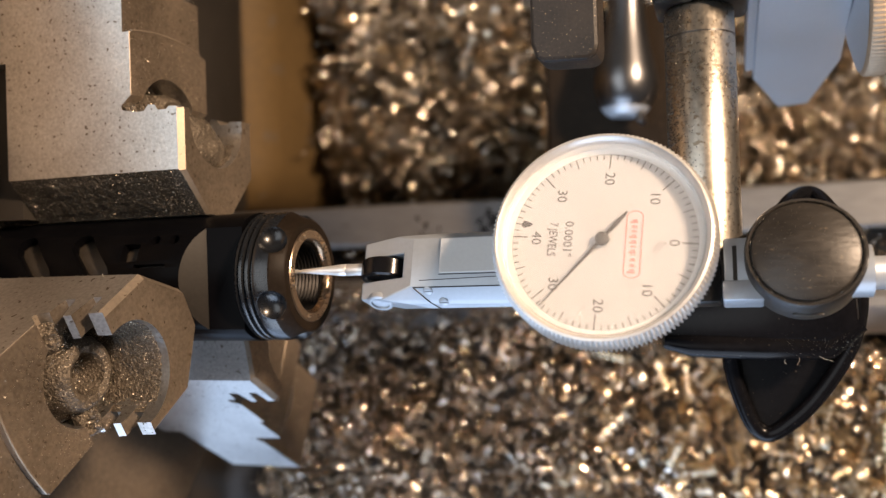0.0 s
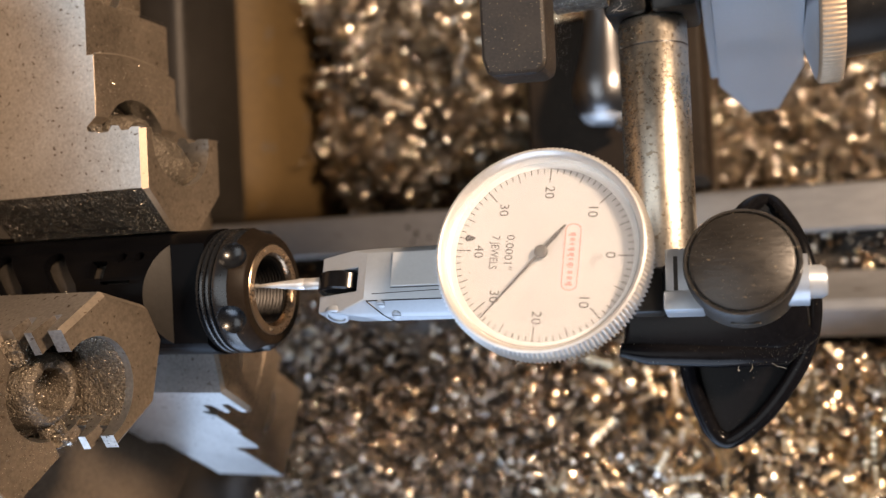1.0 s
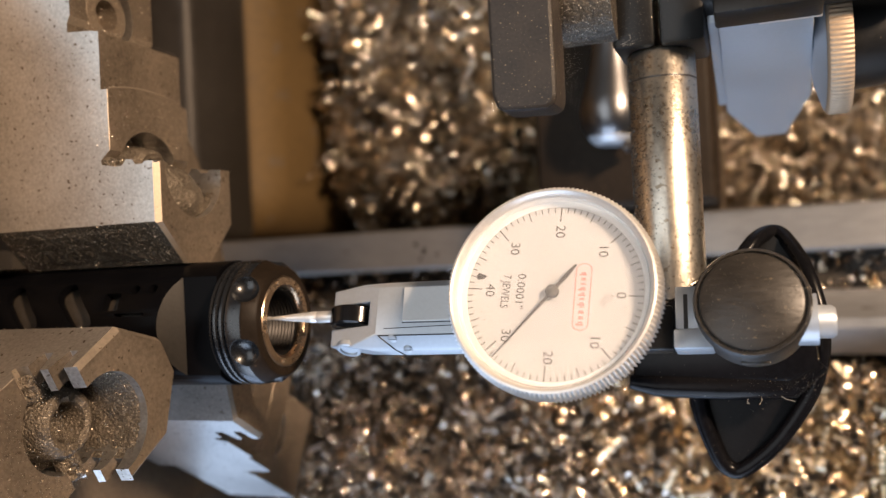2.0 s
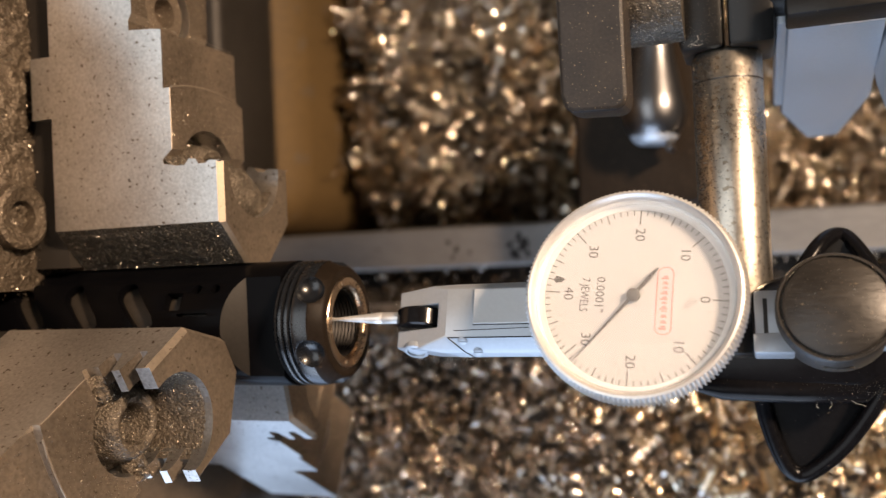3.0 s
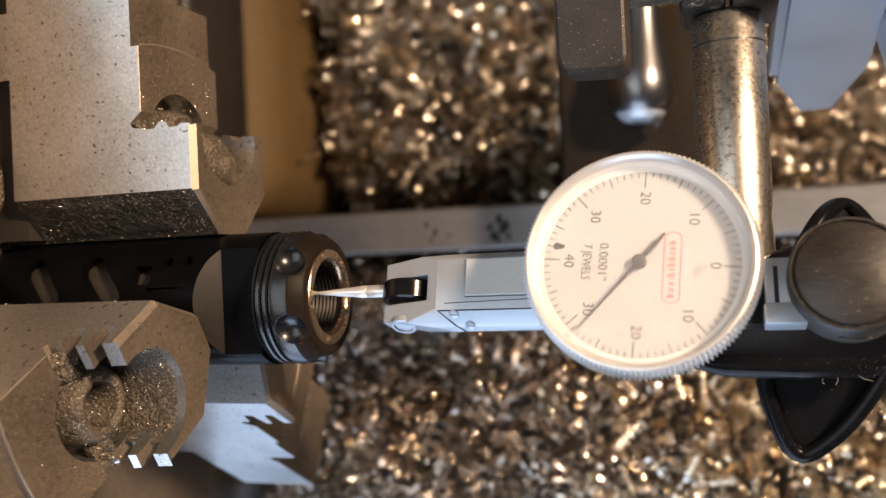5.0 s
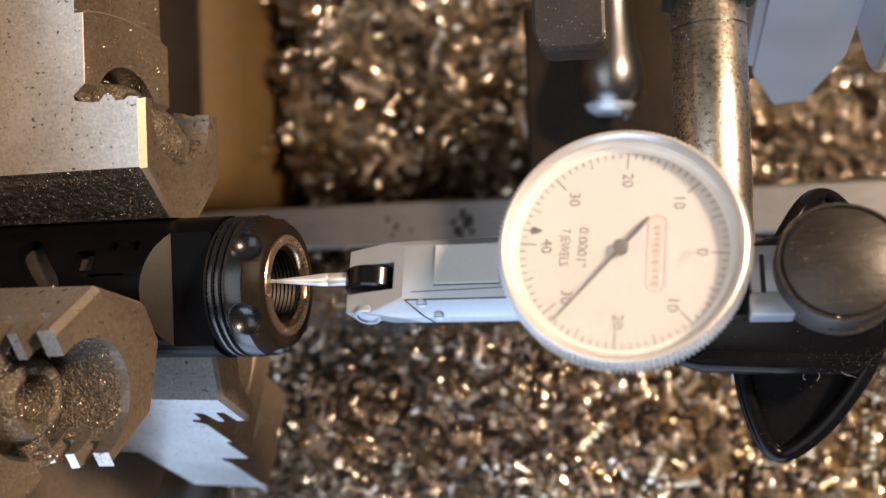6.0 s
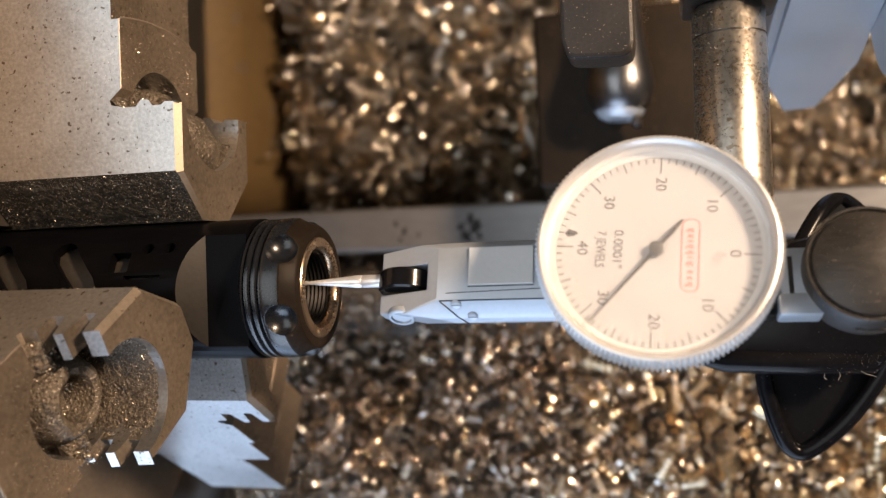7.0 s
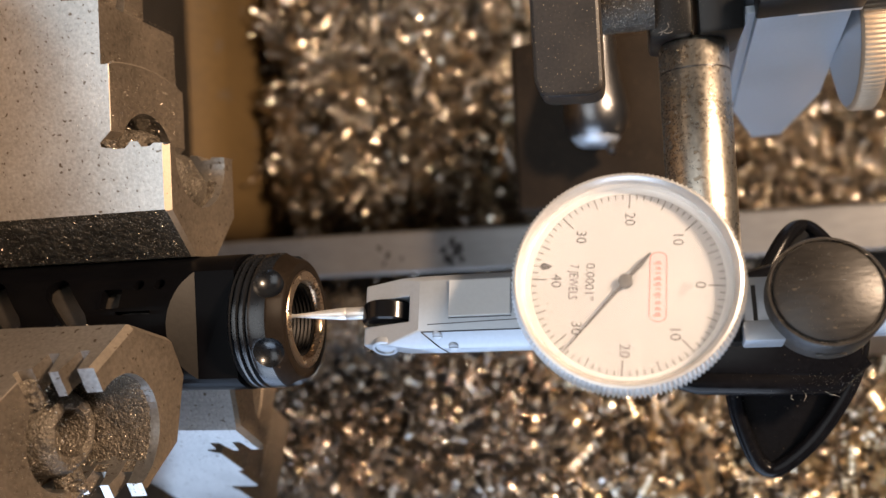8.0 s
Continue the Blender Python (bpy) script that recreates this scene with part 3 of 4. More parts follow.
part("dial_face", lathe_turned([(-0.9, 0.1), (-0.9, 13.75), (-0.35, 13.75), (-0.35, 0.1)], "z", 96), FACE, ind, "off-white printed dial face")
crystal = lathe_turned([(1.25, 13.9), (1.5, 13.75), (1.75, 10), (1.92, 5), (1.97, 0.05), (1.57, 0.05), (1.52, 5), (1.35, 10), (1.1, 13.75), (1.25, 13.9)], "z", 72)
cr = part("crystal", crystal, glass, ind, "clear domed crystal")
cr.visible_shadow = False

marks = []
for k in range(80):
    long = 2.7 if k % 10 == 0 else (1.95 if k % 5 == 0 else 1.3)
    w = 0.085 if k % 10 == 0 else 0.07
    b = box(13.4 - long, 13.4, -w, w, -0.345, -0.325)
    b.transform(Matrix.Rotation(radians(ZERO + 4.5 * k), 4, "Z"))
    marks.append(b)
part("graduations", merge(*marks), DIAL_INK, ind, "fine black graduation lines", smooth=0)


def on_face(x, y, turn):
    return Matrix.Translation((x, y, -0.33)) @ Matrix.Rotation(radians(turn), 4, "Z")


for text, x, y in (("0", 9.6, -0.85), ("10", 7.15, 5.8), ("20", 0.9, 9.1), ("30", -5.85, 6.9), ("40", -9.45, 0.7), ("30", -6.9, -6.1), ("20", -0.65, -9.4), ("10", 5.95, -7.3)):
    part("numeral", lettering(text, 2.0, on_face(x, y, -94)), DIAL_INK, ind, smooth=0)
part("lettering", lettering('0.0001"', 1.75, on_face(-4.9, 0.35, -95)), DIAL_INK, ind, "small black lettering", smooth=0)
part("lettering", lettering("7 JEWELS", 1.75, on_face(-7.1, 0.45, -95) @ Matrix.Diagonal((0.72, 1.0, 1.0, 1.0))), DIAL_INK, ind, "small black lettering", smooth=0)
# red maker's panel: outline and plain bars
outline = [(4.25 + 1.1 * math.cos(a), (3.45 if math.sin(a) > 0 else -4.45) + 0.9 * math.sin(a), -0.32) for a in [radians(d) for d in range(2, 360, 12)]]
logo = tube(outline, 0.07, 6, True)
for yy, hh in ((3.3, 0.35), (2.5, 0.3), (1.8, 0.2), (1.1, 0.35), (0.3, 0.35), (-0.4, 0.2), (-1.1, 0.35), (-1.6, 0.1), (-2.3, 0.3), (-3.1, 0.3), (-3.9, 0.4)):
    logo = merge(logo, box(3.85 - 0.25 * (hh > 0.32), 4.65, yy - hh * 0.95 - 0.4, yy - hh * 0.25 - 0.4, -0.345, -0.325), box(3.9, 4.55, yy - hh * 0.15 - 0.4, yy + hh * 0.5 - 0.4, -0.345, -0.325))
logo.transform(Matrix.Rotation(radians(-4), 4, "Z"))
part("maker_panel", logo, RED, ind, "faded red outlined panel with bars", smooth=0)
spade = prism([(-11.7, 2.9), (-11.2, 3.45), (-10.3, 3.1), (-9.9, 2.85), (-10.4, 2.5), (-11.3, 2.35)], "z", -0.345, -0.32)
part("limit_mark", spade, INK, ind, smooth=0)
needle = prism([(-12.7, -0.05), (-0.8, -0.22), (1.0, -0.24), (3.0, -0.32), (5.0, -0.16), (5.2, 0), (5.0, 0.16), (3.0, 0.32), (1.0, 0.24), (-0.8, 0.22), (-12.7, 0.05)], "z", 0.25, 0.37)
needle = merge(needle, lathe_turned([(0.0, 0.1), (0.0, 0.95), (0.55, 0.95), (0.7, 0.7), (0.7, 0.1)], "z", 28))
needle.transform(Matrix.Rotation(radians(47.6), 4, "Z"))
part("needle", needle, INK, ind, "black pointer with round hub")

# the long nose that carries the stylus
section = [(4.4, -8.5), (-3.6, -8.5), (-5.6, -10.8), (-6.2, -12.2), (-4.4, -19), (5.4, -19), (6.1, -12), (5.5, -9.8)]
nose = prism(section, "x", -41.2, 11.0)
slope = prism([(-45, -4), (-45, -12.9), (-41.3, -11.7), (-30.8, -8.3), (-30.5, -4)], "y", -12, 12)
plan_l = prism([(-46, 12), (-46, 4.6), (-30, 5.6), (-22, 6.2), (-20, 12)], "z", -30, 0)
plan_r = prism([(-46, -12), (-46, -4.3), (-38, -5.0), (-28, -6.3), (-26, -12)], "z", -30, 0)
under = prism([(-50, -14.4), (-36, -14.9), (-28, -17), (-20, -22), (-50, -22)], "y", -12, 12)
fork = box(-46, -33.2, -1.8, 2.15, -22, -2)
nose = carve(nose, [("DIFFERENCE", slope), ("DIFFERENCE", plan_l), ("DIFFERENCE", plan_r), ("DIFFERENCE", under), ("DIFFERENCE", fork)], 0.22)
part("nose", nose, BLUEGREY, ind, "satin plated wedge-shaped nose", smooth=14)
part("dovetail_plate", box(-26.7, -17.2, -1.6, 4.15, -8.7, -8.05, 0.15), PLATE, ind, "raised satin plate", smooth=0)
part("joint_line", merge(tube([(-31.0, -3.72, -8.62), (-28.8, -5.5, -10.65), (-27.3, -6.25, -12.3)], 0.12, 6), tube([(-31.0, -3.72, -8.62), (-13, -3.72, -8.62)], 0.11, 6), tube([(-30.0, -2.6, -8.46), (-14, -2.2, -8.46)], 0.07, 6), tube([(-26.8, -1.7, -8.45), (-17.2, -1.7, -8.45)], 0.08, 6)), GREASE_SHADE, ind, "dark seam of the side cover")
for px_, py_, pz_ in ((-28.6, -4.15, -9.1), (-26.4, -5.55, -10.75)):
    sc = lathe_turned([(-0.6, 0.1), (-0.6, 0.8), (0.1, 0.8), (0.2, 0.65), (0.2, 0.1)], "z", 20)
    sc = carve(sc, [("DIFFERENCE", box(-1.2, 1.2, -0.13, 0.13, 0.05, 1))])
    part("cover_screw", sc, BLUEGREY, ind, "tiny slotted screw", Matrix.Translation((px_, py_, pz_)) @ Matrix.Rotation(radians(48), 4, "X"))
pv = lathe_turned([(-0.5, 0.1), (-0.5, 2.1), (0.35, 2.1), (0.5, 1.9), (0.5, 1.55), (0.2, 1.4), (0.2, 0.1)], "z", 28)
part("pivot_screw", pv, BLUEGREY, ind, "round pivot screw", Matrix.Translation((-37.7, -4.95, -12.0)) @ Matrix.Rotation(radians(72), 4, "X"))
swivel = lathe_turned([(-1.3, 0.1), (-1.3, 3.9), (-1.0, 4.2), (1.5, 4.2), (1.8, 3.9), (1.8, 0.1)], "y", 40, (-37.6, 0.1, -13.0))
part("swivel", swivel, BLACK_GLOSS, ind, "black stylus swivel")
sty = lathe_turned([(-41.0, 0.1), (-41.0, 1.0), (-44.2, 1.0), (-44.35, 0.9), (-44.5, 1.0), (-45.6, 0.98), (-46.2, 0.9), (-53.4, 0.27), (-53.8, 0.38), (-54.3, 0.38), (-54.6, 0.1)], "x", 24, (0, 0.65, -12.0))
part("stylus", sty, STYLUS, ind, "tapered bright stylus")
part("rear_mount", box(10.5, 15.3, -6.0, 0.8, -15.6, -12.2, 0.5), PLASTIC, ind, "black mounting bracket")
part("mount_block", box(15.7, 21.0, -3.3, 3.2, -15, -11.0, 0.3), BLUEGREY, ind, "satin dovetail block")
part("mount_foot", box(15.4, 21.0, -6.2, -3.2, -15.4, -10.7, 0.4), BLUEGREY, ind, "bright satin clamp foot")
# No recess is cut: a black strip paints the slot's shade.
part("mount_slot", box(16.9, 17.5, -3.25, 1.95, -11.2, -10.96), GREASE_SHADE, ind, "near-black strip drawn for the shade in the mount's slot")
stemb = lathe_turned([(21, 0.1), (21, 2.3), (36.6, 2.3), (37.2, 1.9), (37.2, 0.1)], "x", 32, (0, -2.7, -11.0))
part("stem", stemb, BLUEGREY, ind, "satin round stem")

# ---- the stand that holds it ----
stand = thing("indicator_stand", "black magnetic indicator stand with chrome post and clamps", "indicator stand", m=pose(-0.04, 0.05, 0.0))
inv = Matrix.Translation((40, -50, 0))


def spart(name, bm, mat, label="", m=None, smooth=40.0):
    return part(name, bm, mat, stand, label, inv @ m if m is not None else inv, smooth)


spart("base", box(-49.5, 2, 21.5, 72, 188.5, 243, 1.6, 3), MATT_BLACK, "black magnetic base block")
knob = lathe_turned([(-14.6, 0.1), (-14.6, 7.4), (-14.2, 7.9), (-7.9, 7.9), (-7.35, 7.65), (-7.35, 7.35), (-7.75, 7.2), (-7.75, 7.05), (-7.2, 6.95), (-6.95, 6.6), (-6.85, 0.1)], "z", 72, (26.4, -0.4, 0))
spart("clamp_knob", knob, KNOB, "round black clamp knob with dusty top", DIAL_MM)
# Strip on the knob's side, black for the depth shade of a slot.
spart("knob_notch", box(24.5, 28.5, -8.5, -8.1, -11.6, -11.0, 0.15), GREASE_SHADE, "near-black strip drawn for the shade in a moulded slot", DIAL_MM)
spart("stem_bush", lathe_turned([(23.5, 2.4), (23.5, 3.6), (34.9, 3.6), (34.9, 2.4), (23.5, 2.4)], "x", 32, (0, -2.2, -11.6)), BLUEGREY, "grey clamp bush", DIAL_MM)
spart("rail", tube([(-10.5, -15.6, 346), (-6, -16.2, 345), (6, -16.6, 344.5), (16, -16.4, 344), (20.5, -12.5, 344)], [1.2, 2.2, 2.4, 2.4, 2.0], 16), RUBBER, "glossy black arm rail")
spart("arm_plate", prism([(-10, -15.5), (-9, -6), (2, 2), (15, 5), (20, 0), (20.5, -13), (16, -16)], "z", 341.5, 346.5, 1.2), RUBBER, "black moulded arm")
loop = smooth_loop([(14.8, 9.5, 331), (17.4, 7.0, 333.5), (20.0, 1.0, 338), (21.4, -8.0, 340), (19.8, -17.0, 339), (14.0, -26.5, 338), (8.0, -32.2, 337), (4.9, -32.4, 337), (2.6, -28.4, 338), (0.4, -19.5, 340), (1.2, -10, 342), (5.5, -1, 340), (10.8, 7.4, 336)], 7)
spart("lever_rim", tube(loop, 1.45, 12, True), RUBBER, "rounded black lever rim with worn edges")
spart("lever_web", prism([(20.2, -12), (19.6, -16.8), (14.0, -26.0), (8.0, -31.8), (4.9, -32.0), (2.8, -28.2), (0.6, -19.5), (0.9, -12)], "z", 335.2, 336.6), RUBBER, "dark recessed lever web")
# Black sheet in the lug's open hole, standing in for its shade.
spart("lug_web", prism([(14, 9.4), (16.6, 7.0), (18.5, 3), (5, 0), (10.5, 6.6)], "z", 331, 333), PLASTIC)
post = lathe_turned([(-2, 0.1), (-2, 5.6), (-1.6, 6.05), (42.4, 6.05), (43.2, 5.4), (43.4, 5.0), (43.4, 0.1)], "y", 56, (0, 0, 0))
POST = Matrix.Translation((-2.9, 0, 339.4)) @ Matrix.Rotation(radians(-2.0), 4, "X")
spart("post", post, WORN, "scuffed chrome post", POST)
spart("post_score", lathe_turned([(37.6, 6.08), (37.9, 6.08)], "y", 56, closed=False), GREASE_SHADE, "scored ring round the post", POST)
spart("post_socket", box(-10.6, -3.1, 43.2, 78, 330, 345, 1.0), PLASTIC, "black clamp block")
spart("post_socket", box(-2.3, 5.4, 43.0, 78, 329, 345.6, 1.0), PLASTIC, "black clamp block")
spart("cross_bar", lathe_turned([(4, 0.1), (4, 5.2), (5, 5.6), (40, 5.6), (40, 0.1)], "x", 32, (0, 53.0, 341)), PLASTIC, "black cross bar")
spart("swivel_shaft", lathe_turned([(-19, 0.1), (-19, 7.2), (-9.5, 7.2), (-9.5, 0.1)], "x", 40, (0, 52, 345.5)), CRUST_DARK, "gritty swivel shaft")
big = prism([(-29.6, 79), (-29.4, 35), (-28.6, 32.6), (-27.4, 32.0), (-20.0, 31.7), (-18.6, 32.4), (-18.2, 34), (-18.2, 79)], "z", 350.5, 358.8, 1.3)
spart("clamp_lever", big, DUSTY, "large dusty black clamp lever", None, 14)
rod = lathe_turned([(38.6, 0.1), (38.7, 4.0), (39.6, 5.6), (41, 7.0), (43.5, 8.3), (46, 8.9), (48.5, 9.0), (52, 8.3), (57, 7.0), (63, 5.8), (72, 4.8), (84, 4.3), (84, 0.1)], "y", 56)
TURNED = Matrix.Translation((-25.2, 40, 252)) @ Matrix.Rotation(radians(-2.5), 4, "Z") @ Matrix.Translation((0, -40, 0))
spart("chrome_column", rod, DARK_CHROME, "smoky chrome switch spindle on the base", TURNED)
# Separate lighter ring carries the window reflection on the end's edge.
spart("spindle_rim", lathe_turned([(38.1, 2.5), (38.2, 4.3), (38.9, 5.5), (39.9, 6.3), (40.5, 6.7), (40.8, 6.6), (40.8, 2.5), (38.1, 2.5)], "y", 56), BLUEGREY, "paler ring on the spindle's end for the window's reflection", TURNED)
spart("switch_pin", lathe_turned([(248, 0.1), (248, 1.3), (255.6, 1.3), (256, 0.9), (256, 0.1)], "z", 20, (-20.8, 37.2, 0)), GREASE_SHADE, "small dark switch pin")
spart("column_boss", lathe_turned([(242, 0.1), (242, 5.4), (250, 5.0), (250, 0.1)], "z", 32, (-25.2, 56.8, 0)), PLASTIC)
SHIELD = Matrix.Translation((0, 33.6, 278)) @ Matrix.Rotation(radians(-10.0), 4, "X")
shield = prism([(7.4, 66.2), (7.2, 20.0), (13.2, -0.2), (20.0, 0.5), (24.3, 26.5), (22.8, 66.2)], "y", 0, 6, 0.5)
spart("holder_plate", shield, BLUEGREY, "grey pointed holder plate", SHIELD)
spart("plate_edge", box(5.6, 7.6, 1.2, 6.5, 22, 66, 0.4), BLUEGREY, "", SHIELD)
spart("plate_ledge", box(7, 24, -0.8, 4, 67.4, 74, 0.5), PLASTIC, "", SHIELD)
spart("plate_lip", box(14, 24, -0.5, 4, 66.3, 67.3, 0.2), BEZEL, "pale worn lip", SHIELD)
kn = lathe_turned([(25.0, 0.1), (25.0, 12.3), (25.4, 12.9), (25.8, 13.1), (28.8, 13.1), (29.2, 12.7), (29.2, 0.1)], "x", 480, (0, 43.8, 326), teeth=(96, 0.24, 3, 4))
spart("knurled_knob", kn, KNURL, "fluted brass-toned thumb knob")
spart("knob_face", lathe_turned([(23.4, 0.1), (23.4, 7.5), (24.9, 12.1), (24.9, 0.1)], "x", 64, (0, 43.8, 326)), BLUEGREY, "grey tapered face of the thumb knob")
spart("knob_hub", lathe_turned([(29.3, 0.1), (29.3, 9), (40, 8), (40, 0.1)], "x", 40, (0, 43.8, 326)), PLASTIC)

rest = thing("saddle_rear_wing", "dark cast iron rear wing carrying the magnetic base", "lathe saddle")
part("wing", box(-48, 1, 21.6, 76, 120, 188, 2), IRON, rest)
part("foot", box(-44, -4, 40, 74, 1, 121, 2), IRON, rest)

# dust and lint on the stand, specks under the crystal
def dusty(rng):
    k = rng.random()
    if k < 0.30:
        p = (rng.uniform(-29, -18.5), rng.uniform(33, 70), 358.7)
    elif k < 0.55:
        p = (rng.uniform(-18, -10), rng.uniform(44, 60), 352.6 - abs(rng.gauss(0, 0.8)))
    elif k < 0.75:
        p = (rng.uniform(-10, 5), rng.uniform(43.5, 62), 345.4)
    elif k < 0.84:
        p = (rng.uniform(-8, 20), -16.4 + rng.gauss(0, 1.0), 346.7 - abs(rng.gauss(0, 0.3)))
    else:
        p = (rng.uniform(-16, -18.3), rng.uniform(33, 60), rng.uniform(345, 358))
    if rng.random() < 0.10:
        a, rk = rng.uniform(0, 6.283), rng.choice((7.2, 6.6 * math.sqrt(rng.random())))
        p = DIAL_MM @ Vector((26.4 + rk * math.cos(a), -0.4 + rk * math.sin(a), -7.3 if rk > 7 else -6.85))
    return (p[0] + 40, p[1] - 50, p[2])


v, f = grains(7000, dusty, 0.055, 55)
stuff("dust", v, f, CRUST_CHIP, "metal dust on the black clamps", "dust", stand)


def post_side(rng):
    y, a = rng.uniform(8, 42), rng.gauss(2.65, 0.38)
    return POST @ Vector((6.05 * math.cos(a), y, 6.05 * math.sin(a))) + Vector((40, -50, 0))


v, f = grains(2600, post_side, 0.17, 56)
stuff("post_grit", v, f, CRUST_DARK, "dark oily grit along the post", "grit", stand)
rl = random.Random(66)
for k in range(5):
    x0, y0, z0 = (rl.uniform(8, 20), -17.8 + rl.gauss(0, 0.6), 345.5) if k < 3 else (rl.uniform(-10, 5), 43 + rl.random(), 345.5)
    pts, d = [], Vector((rl.gauss(0, 1), rl.gauss(-0.6, 0.8), rl.gauss(0.2, 0.4))).normalized()
    for i in range(8):
        pts.append((x0, y0, z0))
        d = (d + Vector((rl.gauss(0, 0.5), rl.gauss(0, 0.5), rl.gauss(0, 0.3)))).normalized()
        x0, y0, z0 = x0 + d.x * 0.45, y0 + d.y * 0.45, z0 + d.z * 0.3
    spart("lint", tube(pts, 0.025, 5), FUZZ, "fine pale lint")
spk = []
for k in range(9):
    a, r = rl.uniform(0, 6.28), 11.5 * math.sqrt(rl.random())
    spk.append(lathe_turned([(-0.345, 0.01), (-0.345, 0.09), (-0.315, 0.07), (-0.315, 0.01)], "z", 8, (r * math.cos(a), r * math.sin(a), 0)))
part("speck", merge(*spk), DIAL_INK, ind, "dark specks on the dial", smooth=0)

# ---- grease marks on the rear way ----
rngm = random.Random(8)
for cx, cy, s in ((-76, 12.5, 1.15), (-79.2, 9.2, 0.95), (-77.6, 15.6, 0.7), (-74.6, 9.4, 0.5), (-81.2, 12.6, 0.55), (-101, 12, 0.65), (-104, 14.5, 0.5), (-102.5, 9.0, 0.4), (-96, 10.5, 0.3)):
    blob = lathe_turned([(0.0, 0.1), (0.0, 2.6 * s), (0.12, 2.0 * s), (0.16, 0.1)], "z", 26)
    for q in blob.verts:
        a = math.atan2(q.co.y, q.co.x)
        k = 0.55 + 0.9 * abs(noise.noise((math.cos(a) * 1.4 + cx, math.sin(a) * 1.4, s * 5)))
        q.co.x, q.co.y = q.co.x * k * 0.75, q.co.y * k * 1.25
    blob.transform(Matrix.Translation((cx, cy, 208.01)) @ Matrix.Rotation(rngm.uniform(-0.6, 0.6), 4, "Z"))
    tagged(part("grease_mark", blob, GREASE_SHADE), "black grease smear on the ground way", "stain")

# ---- heaps of turnings ----


def rear_height(x, y):
    h = 106 + 20 * math.exp(-((x + 100) / 75) ** 2 - ((y - 95) / 55) ** 2) - 48 * max(0, min(1, (x + 45) / 60))
    h -= 40 * max(0, (40 - y) / 18) if x < -60 else 15 * max(0, (34 - y) / 20)
    h -= 34 * max(0, min(1, (-179 - x) / 14 + 0.6 * noise.noise((0, y * 0.06, 1.0))))
    return h + 17 * noise.noise((x * 0.045, y * 0.045, 3.0)) + 7 * noise.noise((x * 0.12, y * 0.12, 7.0))


def front_height(x, y):
    cover = min(1.0, max(0.0, (6 - x) / 14))
    h = 206 + 8 * noise.noise((x * 0.03, y * 0.03, 9.0)) + 9 * min(1, max(0, (-y - 34) / 30)) + 6 * noise.noise((x * 0.09, y * 0.09, 2.0))
    h += (5 * cover - 26 * (1 - cover)) * min(1, max(0, (y + 36) / 6)) - 16 * cover * max(0, (y + 12) / 4)
    return h


def gap_height(x, y):
    return 196 + 5 * noise.noise((x * 0.06, y * 0.06, 5.0))


def mound(name, height, x0, x1, y0, y1, step, drop, label, mat=TRAY_SHADE):
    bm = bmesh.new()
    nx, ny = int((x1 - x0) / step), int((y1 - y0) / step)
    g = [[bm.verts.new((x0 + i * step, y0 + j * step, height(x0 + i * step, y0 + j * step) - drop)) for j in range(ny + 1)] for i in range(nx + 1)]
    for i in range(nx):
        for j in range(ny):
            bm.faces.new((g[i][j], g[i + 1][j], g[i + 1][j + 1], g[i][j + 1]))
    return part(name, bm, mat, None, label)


def turnings(count, where, height, seed, coil, pitch, width, turns, spread, segs):
    """Curled ribbons of metal lying in all directions."""
    rng = random.Random(seed)
    verts, faces = [], []
    for _ in range(count):
        x, y = where(rng)
        z = height(x, y) + rng.uniform(-spread, spread * 0.6)
        r = coil * rng.uniform(0.5, 1.5)
        p = pitch * rng.uniform(0.5, 1.6)
        w = width * rng.uniform(0.6, 1.4)
        tn = turns * rng.uniform(0.35, 1.6)
        n = max(4, int(segs * tn))
        rot = Euler((rng.gauss(0, 0.7) + rng.choice((0, 1.57)), rng.gauss(0, 0.7), rng.uniform(0, 6.283))).to_matrix()
        taper = rng.uniform(-0.35, 0.35)
        bend = rng.uniform(-0.25, 0.25) / max(1, tn)
        base = len(verts)
        for k in range(n + 1):
            a = 2 * math.pi * tn * k / n
            rr = r * (1 + taper * k / n)
            mid = p * tn * (k / n - 0.5)
            c = Vector((mid, rr * math.cos(a), rr * math.sin(a) + bend * mid * mid * 0.1))
            o = Vector((w / 2, 0, 0)) + Vector((0, math.cos(a), math.sin(a))) * w * 0.18
            verts.append(Vector((x, y, z)) + rot @ (c - o))
            verts.append(Vector((x, y, z)) + rot @ (c + o))
            if k:
                q = base + 2 * k
                faces.append((q - 2, q - 1, q + 1, q))
    return verts, faces


def heap(name, batches, mat, label):
    verts, faces = [], []
    for v, f in batches:
        b = len(verts)
        verts += v
        faces += [tuple(i + b for i in q) for q in f]
    ob = stuff(name, verts, faces, mat, label, "turnings")
    for p in ob.data.polygons:
        p.use_smooth = True
    return ob


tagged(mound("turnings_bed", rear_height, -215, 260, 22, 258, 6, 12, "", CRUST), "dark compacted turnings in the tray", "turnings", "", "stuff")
# These two sheets are near black to paint the shade between chips.
tagged(mound("turnings_bed", front_height, -320, 320, -185, -8, 4, 8, ""), "bed under the turnings on the saddle, near black for shaded gaps", "turnings", "", "stuff")
tagged(mound("turnings_bed", gap_height, -320, 320, -7.6, 5.4, 4, 3, ""), "bed under the turnings between the ways, near black for shaded gaps", "turnings", "", "stuff")

def rear_near(r):
    return r.uniform(-196, -20), r.uniform(24, 190)


def rear_right(r):
    return r.uniform(-20, 190), r.uniform(22, 150)


def front_near(r):
    x = r.uniform(-165, 150)
    return x, (-9 if x < 2 else -31) - 115 * r.random()


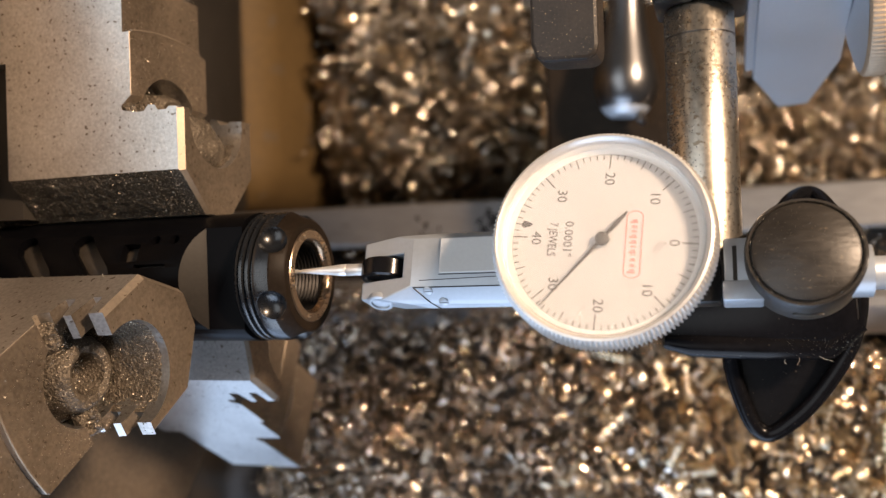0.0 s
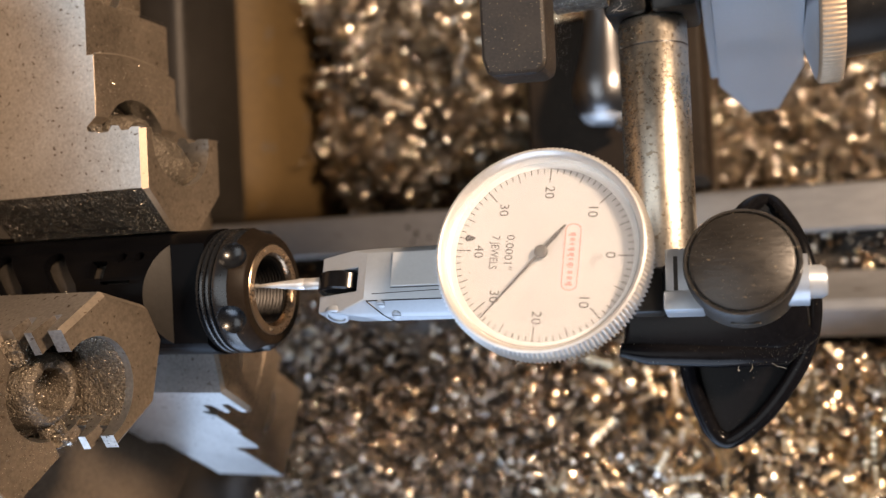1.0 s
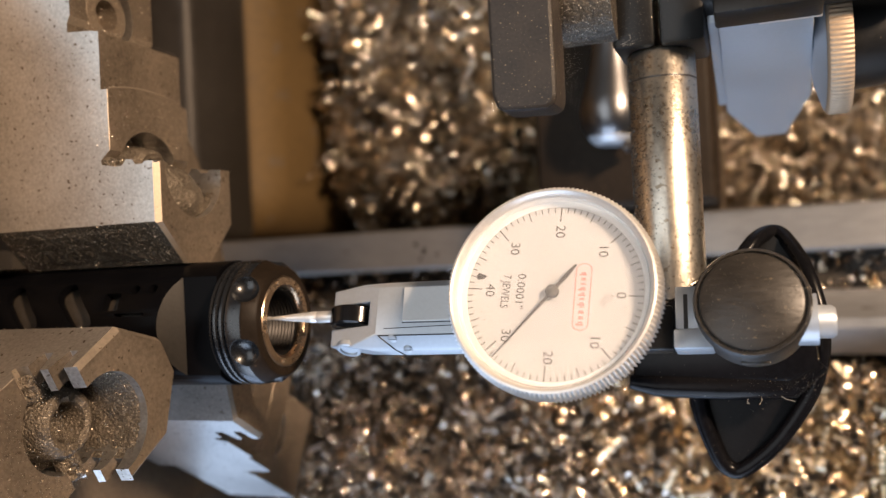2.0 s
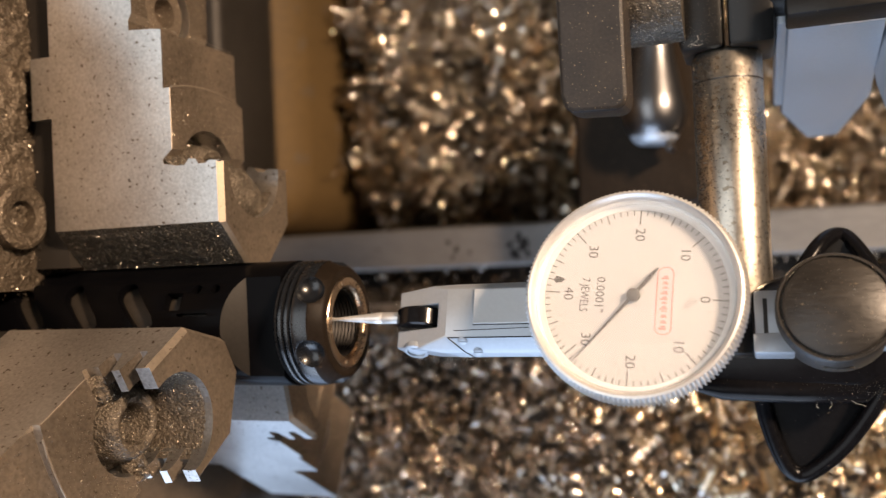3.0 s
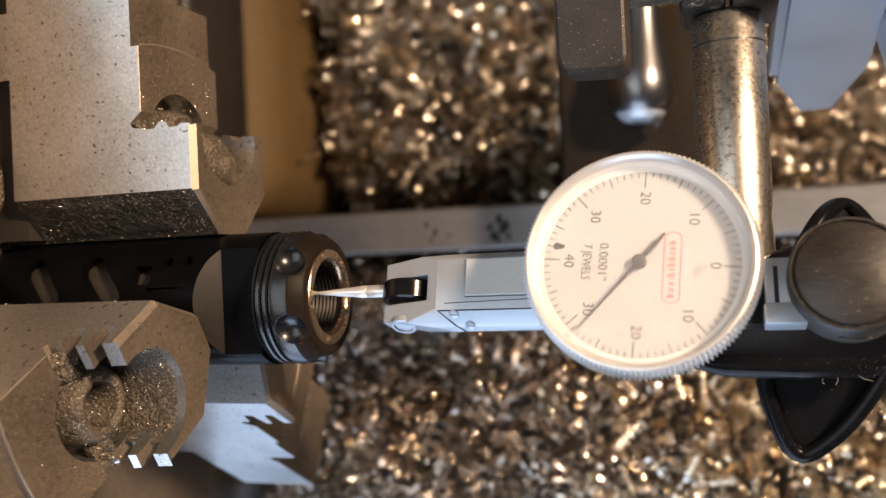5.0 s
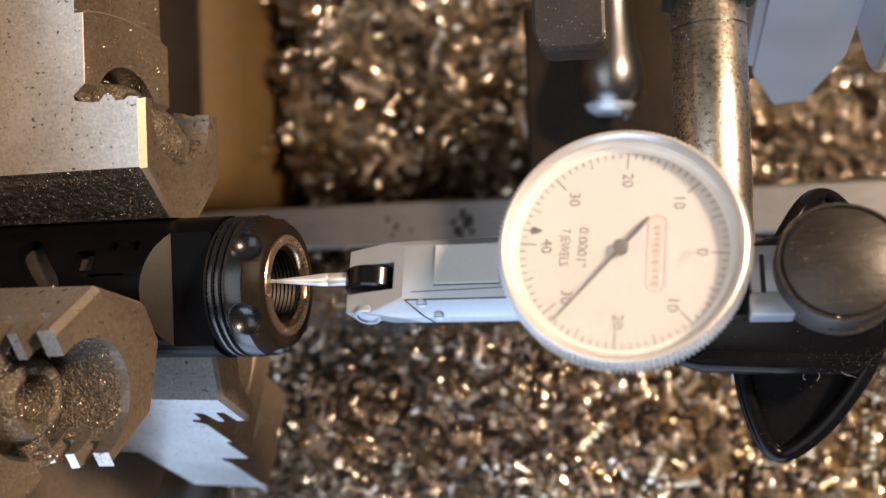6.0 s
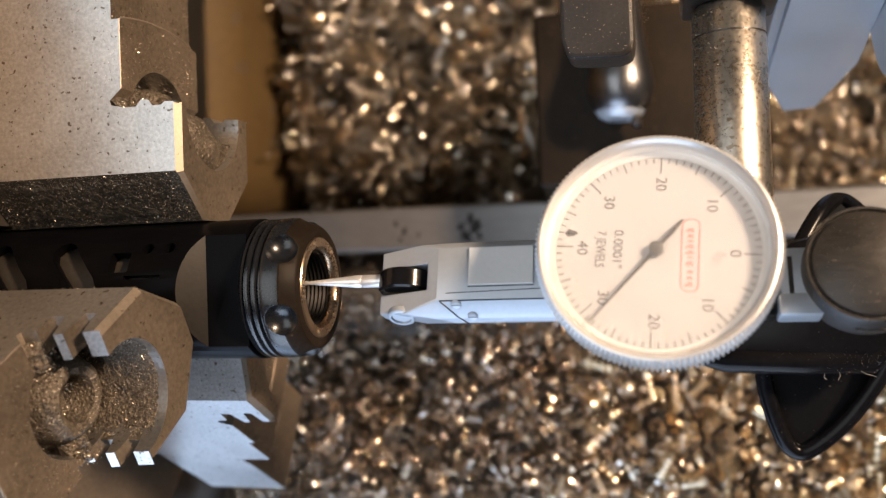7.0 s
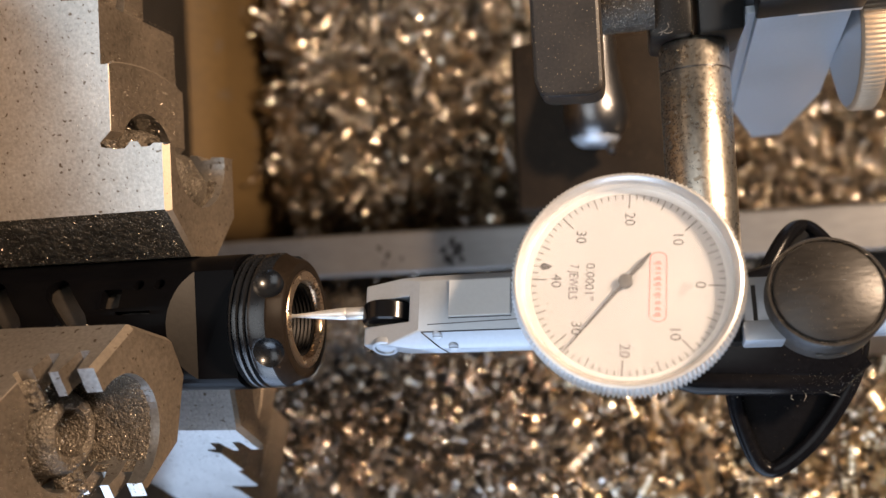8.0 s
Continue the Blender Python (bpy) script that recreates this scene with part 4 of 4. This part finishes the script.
def front_right(r):
    return -55 + 205 * r.random() ** 0.55, -33 - 110 * r.random()


def gap_at(r):
    return r.uniform(-200, 200), r.uniform(-7, 5)


def single_curls(parent, count, kinds, where, height, seed, mat, coil, pitch, width, turns, lift):
    """Large single turnings that can be told apart, each an object on one of a few shared meshes."""
    rng = random.Random(seed)
    meshes = []
    for k in range(kinds):
        vs, fs = turnings(1, lambda r: (0, 0), lambda x, y: 0, seed * 100 + k, coil, pitch, width, turns, 0.0, 16)
        me = bpy.data.meshes.new("turning")
        me.from_pydata([q * MM for q in vs], [], fs)
        me.materials.append(mat)
        me.shade_smooth()
        meshes.append(me)
    for _ in range(count):
        x, y = where(rng)
        ob = new("turning", rng.choice(meshes))
        ob.parent = parent
        ob.matrix_local = pose(x * MM, y * MM, (height(x, y) + rng.uniform(-2, lift)) * MM, rng.gauss(0, 35), rng.gauss(0, 35), rng.uniform(0, 360))


rear_heap = heap("swarf_heap", [turnings(800, rear_near, rear_height, 11, 1.9, 1.9, 1.1, 7.0, 12, 12), turnings(2700, rear_near, rear_height, 15, 1.7, 2.1, 0.9, 2.6, 13, 11), turnings(380, rear_near, rear_height, 12, 5.5, 6, 1.6, 1.3, 15, 18),
                    turnings(300, rear_near, rear_height, 14, 1.2, 7, 1.6, 4.0, 9, 9), turnings(700, rear_right, rear_height, 13, 1.2, 1.4, 0.8, 9.0, 9, 11), turnings(2300, rear_right, rear_height, 16, 1.7, 2.2, 0.95, 2.6, 10, 10)], CHIPS_LONG, "tangled bright curled steel turnings in the tray")
front_heap = heap("swarf_heap", [turnings(6500, front_near, front_height, 21, 0.85, 1.5, 0.48, 1.3, 7, 9), turnings(1100, front_near, lambda x, y: front_height(x, y) + 2, 20, 2.3, 3.0, 0.30, 1.5, 5, 14), turnings(6000, front_near, front_height, 26, 0.75, 1.1, 0.42, 2.6, 7, 8), turnings(250, front_near, front_height, 22, 3.0, 4, 1.2, 1.0, 4.5, 14),
                    turnings(450, front_near, front_height, 24, 0.7, 5, 0.9, 2.5, 4.5, 8), turnings(450, front_near, front_height, 25, 5.0, 10, 0.55, 0.45, 5.5, 26),
                    turnings(1500, front_near, front_height, 27, 0.62, 0.85, 0.5, 6.0, 4.5, 9),
                    turnings(700, gap_at, gap_height, 23, 1.0, 1.5, 0.9, 0.9, 2.5, 9)], CHIPS_SHORT, "short brown and straw curled steel chips")
# Paler chips laid on the right, painting the lamp's direct light there.
lit_heap = heap("swarf_heap", [turnings(1500, front_right, lambda x, y: front_height(x, y) + 4, 28, 1.5, 1.7, 0.9, 3.5, 4.0, 11), turnings(1500, front_right, lambda x, y: front_height(x, y) + 5, 29, 1.1, 1.6, 0.7, 1.6, 4.0, 10)], CHIPS_LIT, "straw-coloured curled steel chips, paler where the lamp reaches them")
single_curls(rear_heap, 200, 14, rear_near, rear_height, 31, CURL_LONG, 4.5, 5.5, 2.2, 1.4, 9)
ribbon = bmesh.new()
edge = [(ribbon.verts.new((-69.2 + 0.5 * math.sin(k), 42 + 1.6 * k, 147 + 3 * math.sin(k * 0.26))), ribbon.verts.new((-67.2 + 0.5 * math.sin(k), 42 + 1.6 * k, 149 + 3 * math.sin(k * 0.26)))) for k in range(13)]
for (p, q), (u, v) in zip(edge, edge[1:]):
    ribbon.faces.new((p, q, v, u))
part("turning", ribbon, CURL_LONG, rear_heap, "long bright flat ribbon")
single_curls(rear_heap, 60, 8, rear_right, rear_height, 32, CURL_LONG, 2.2, 5.0, 1.3, 3.0, 8)
single_curls(front_heap, 220, 12, front_near, front_height, 33, CURL_SHORT, 2.6, 3.2, 1.0, 1.3, 5)
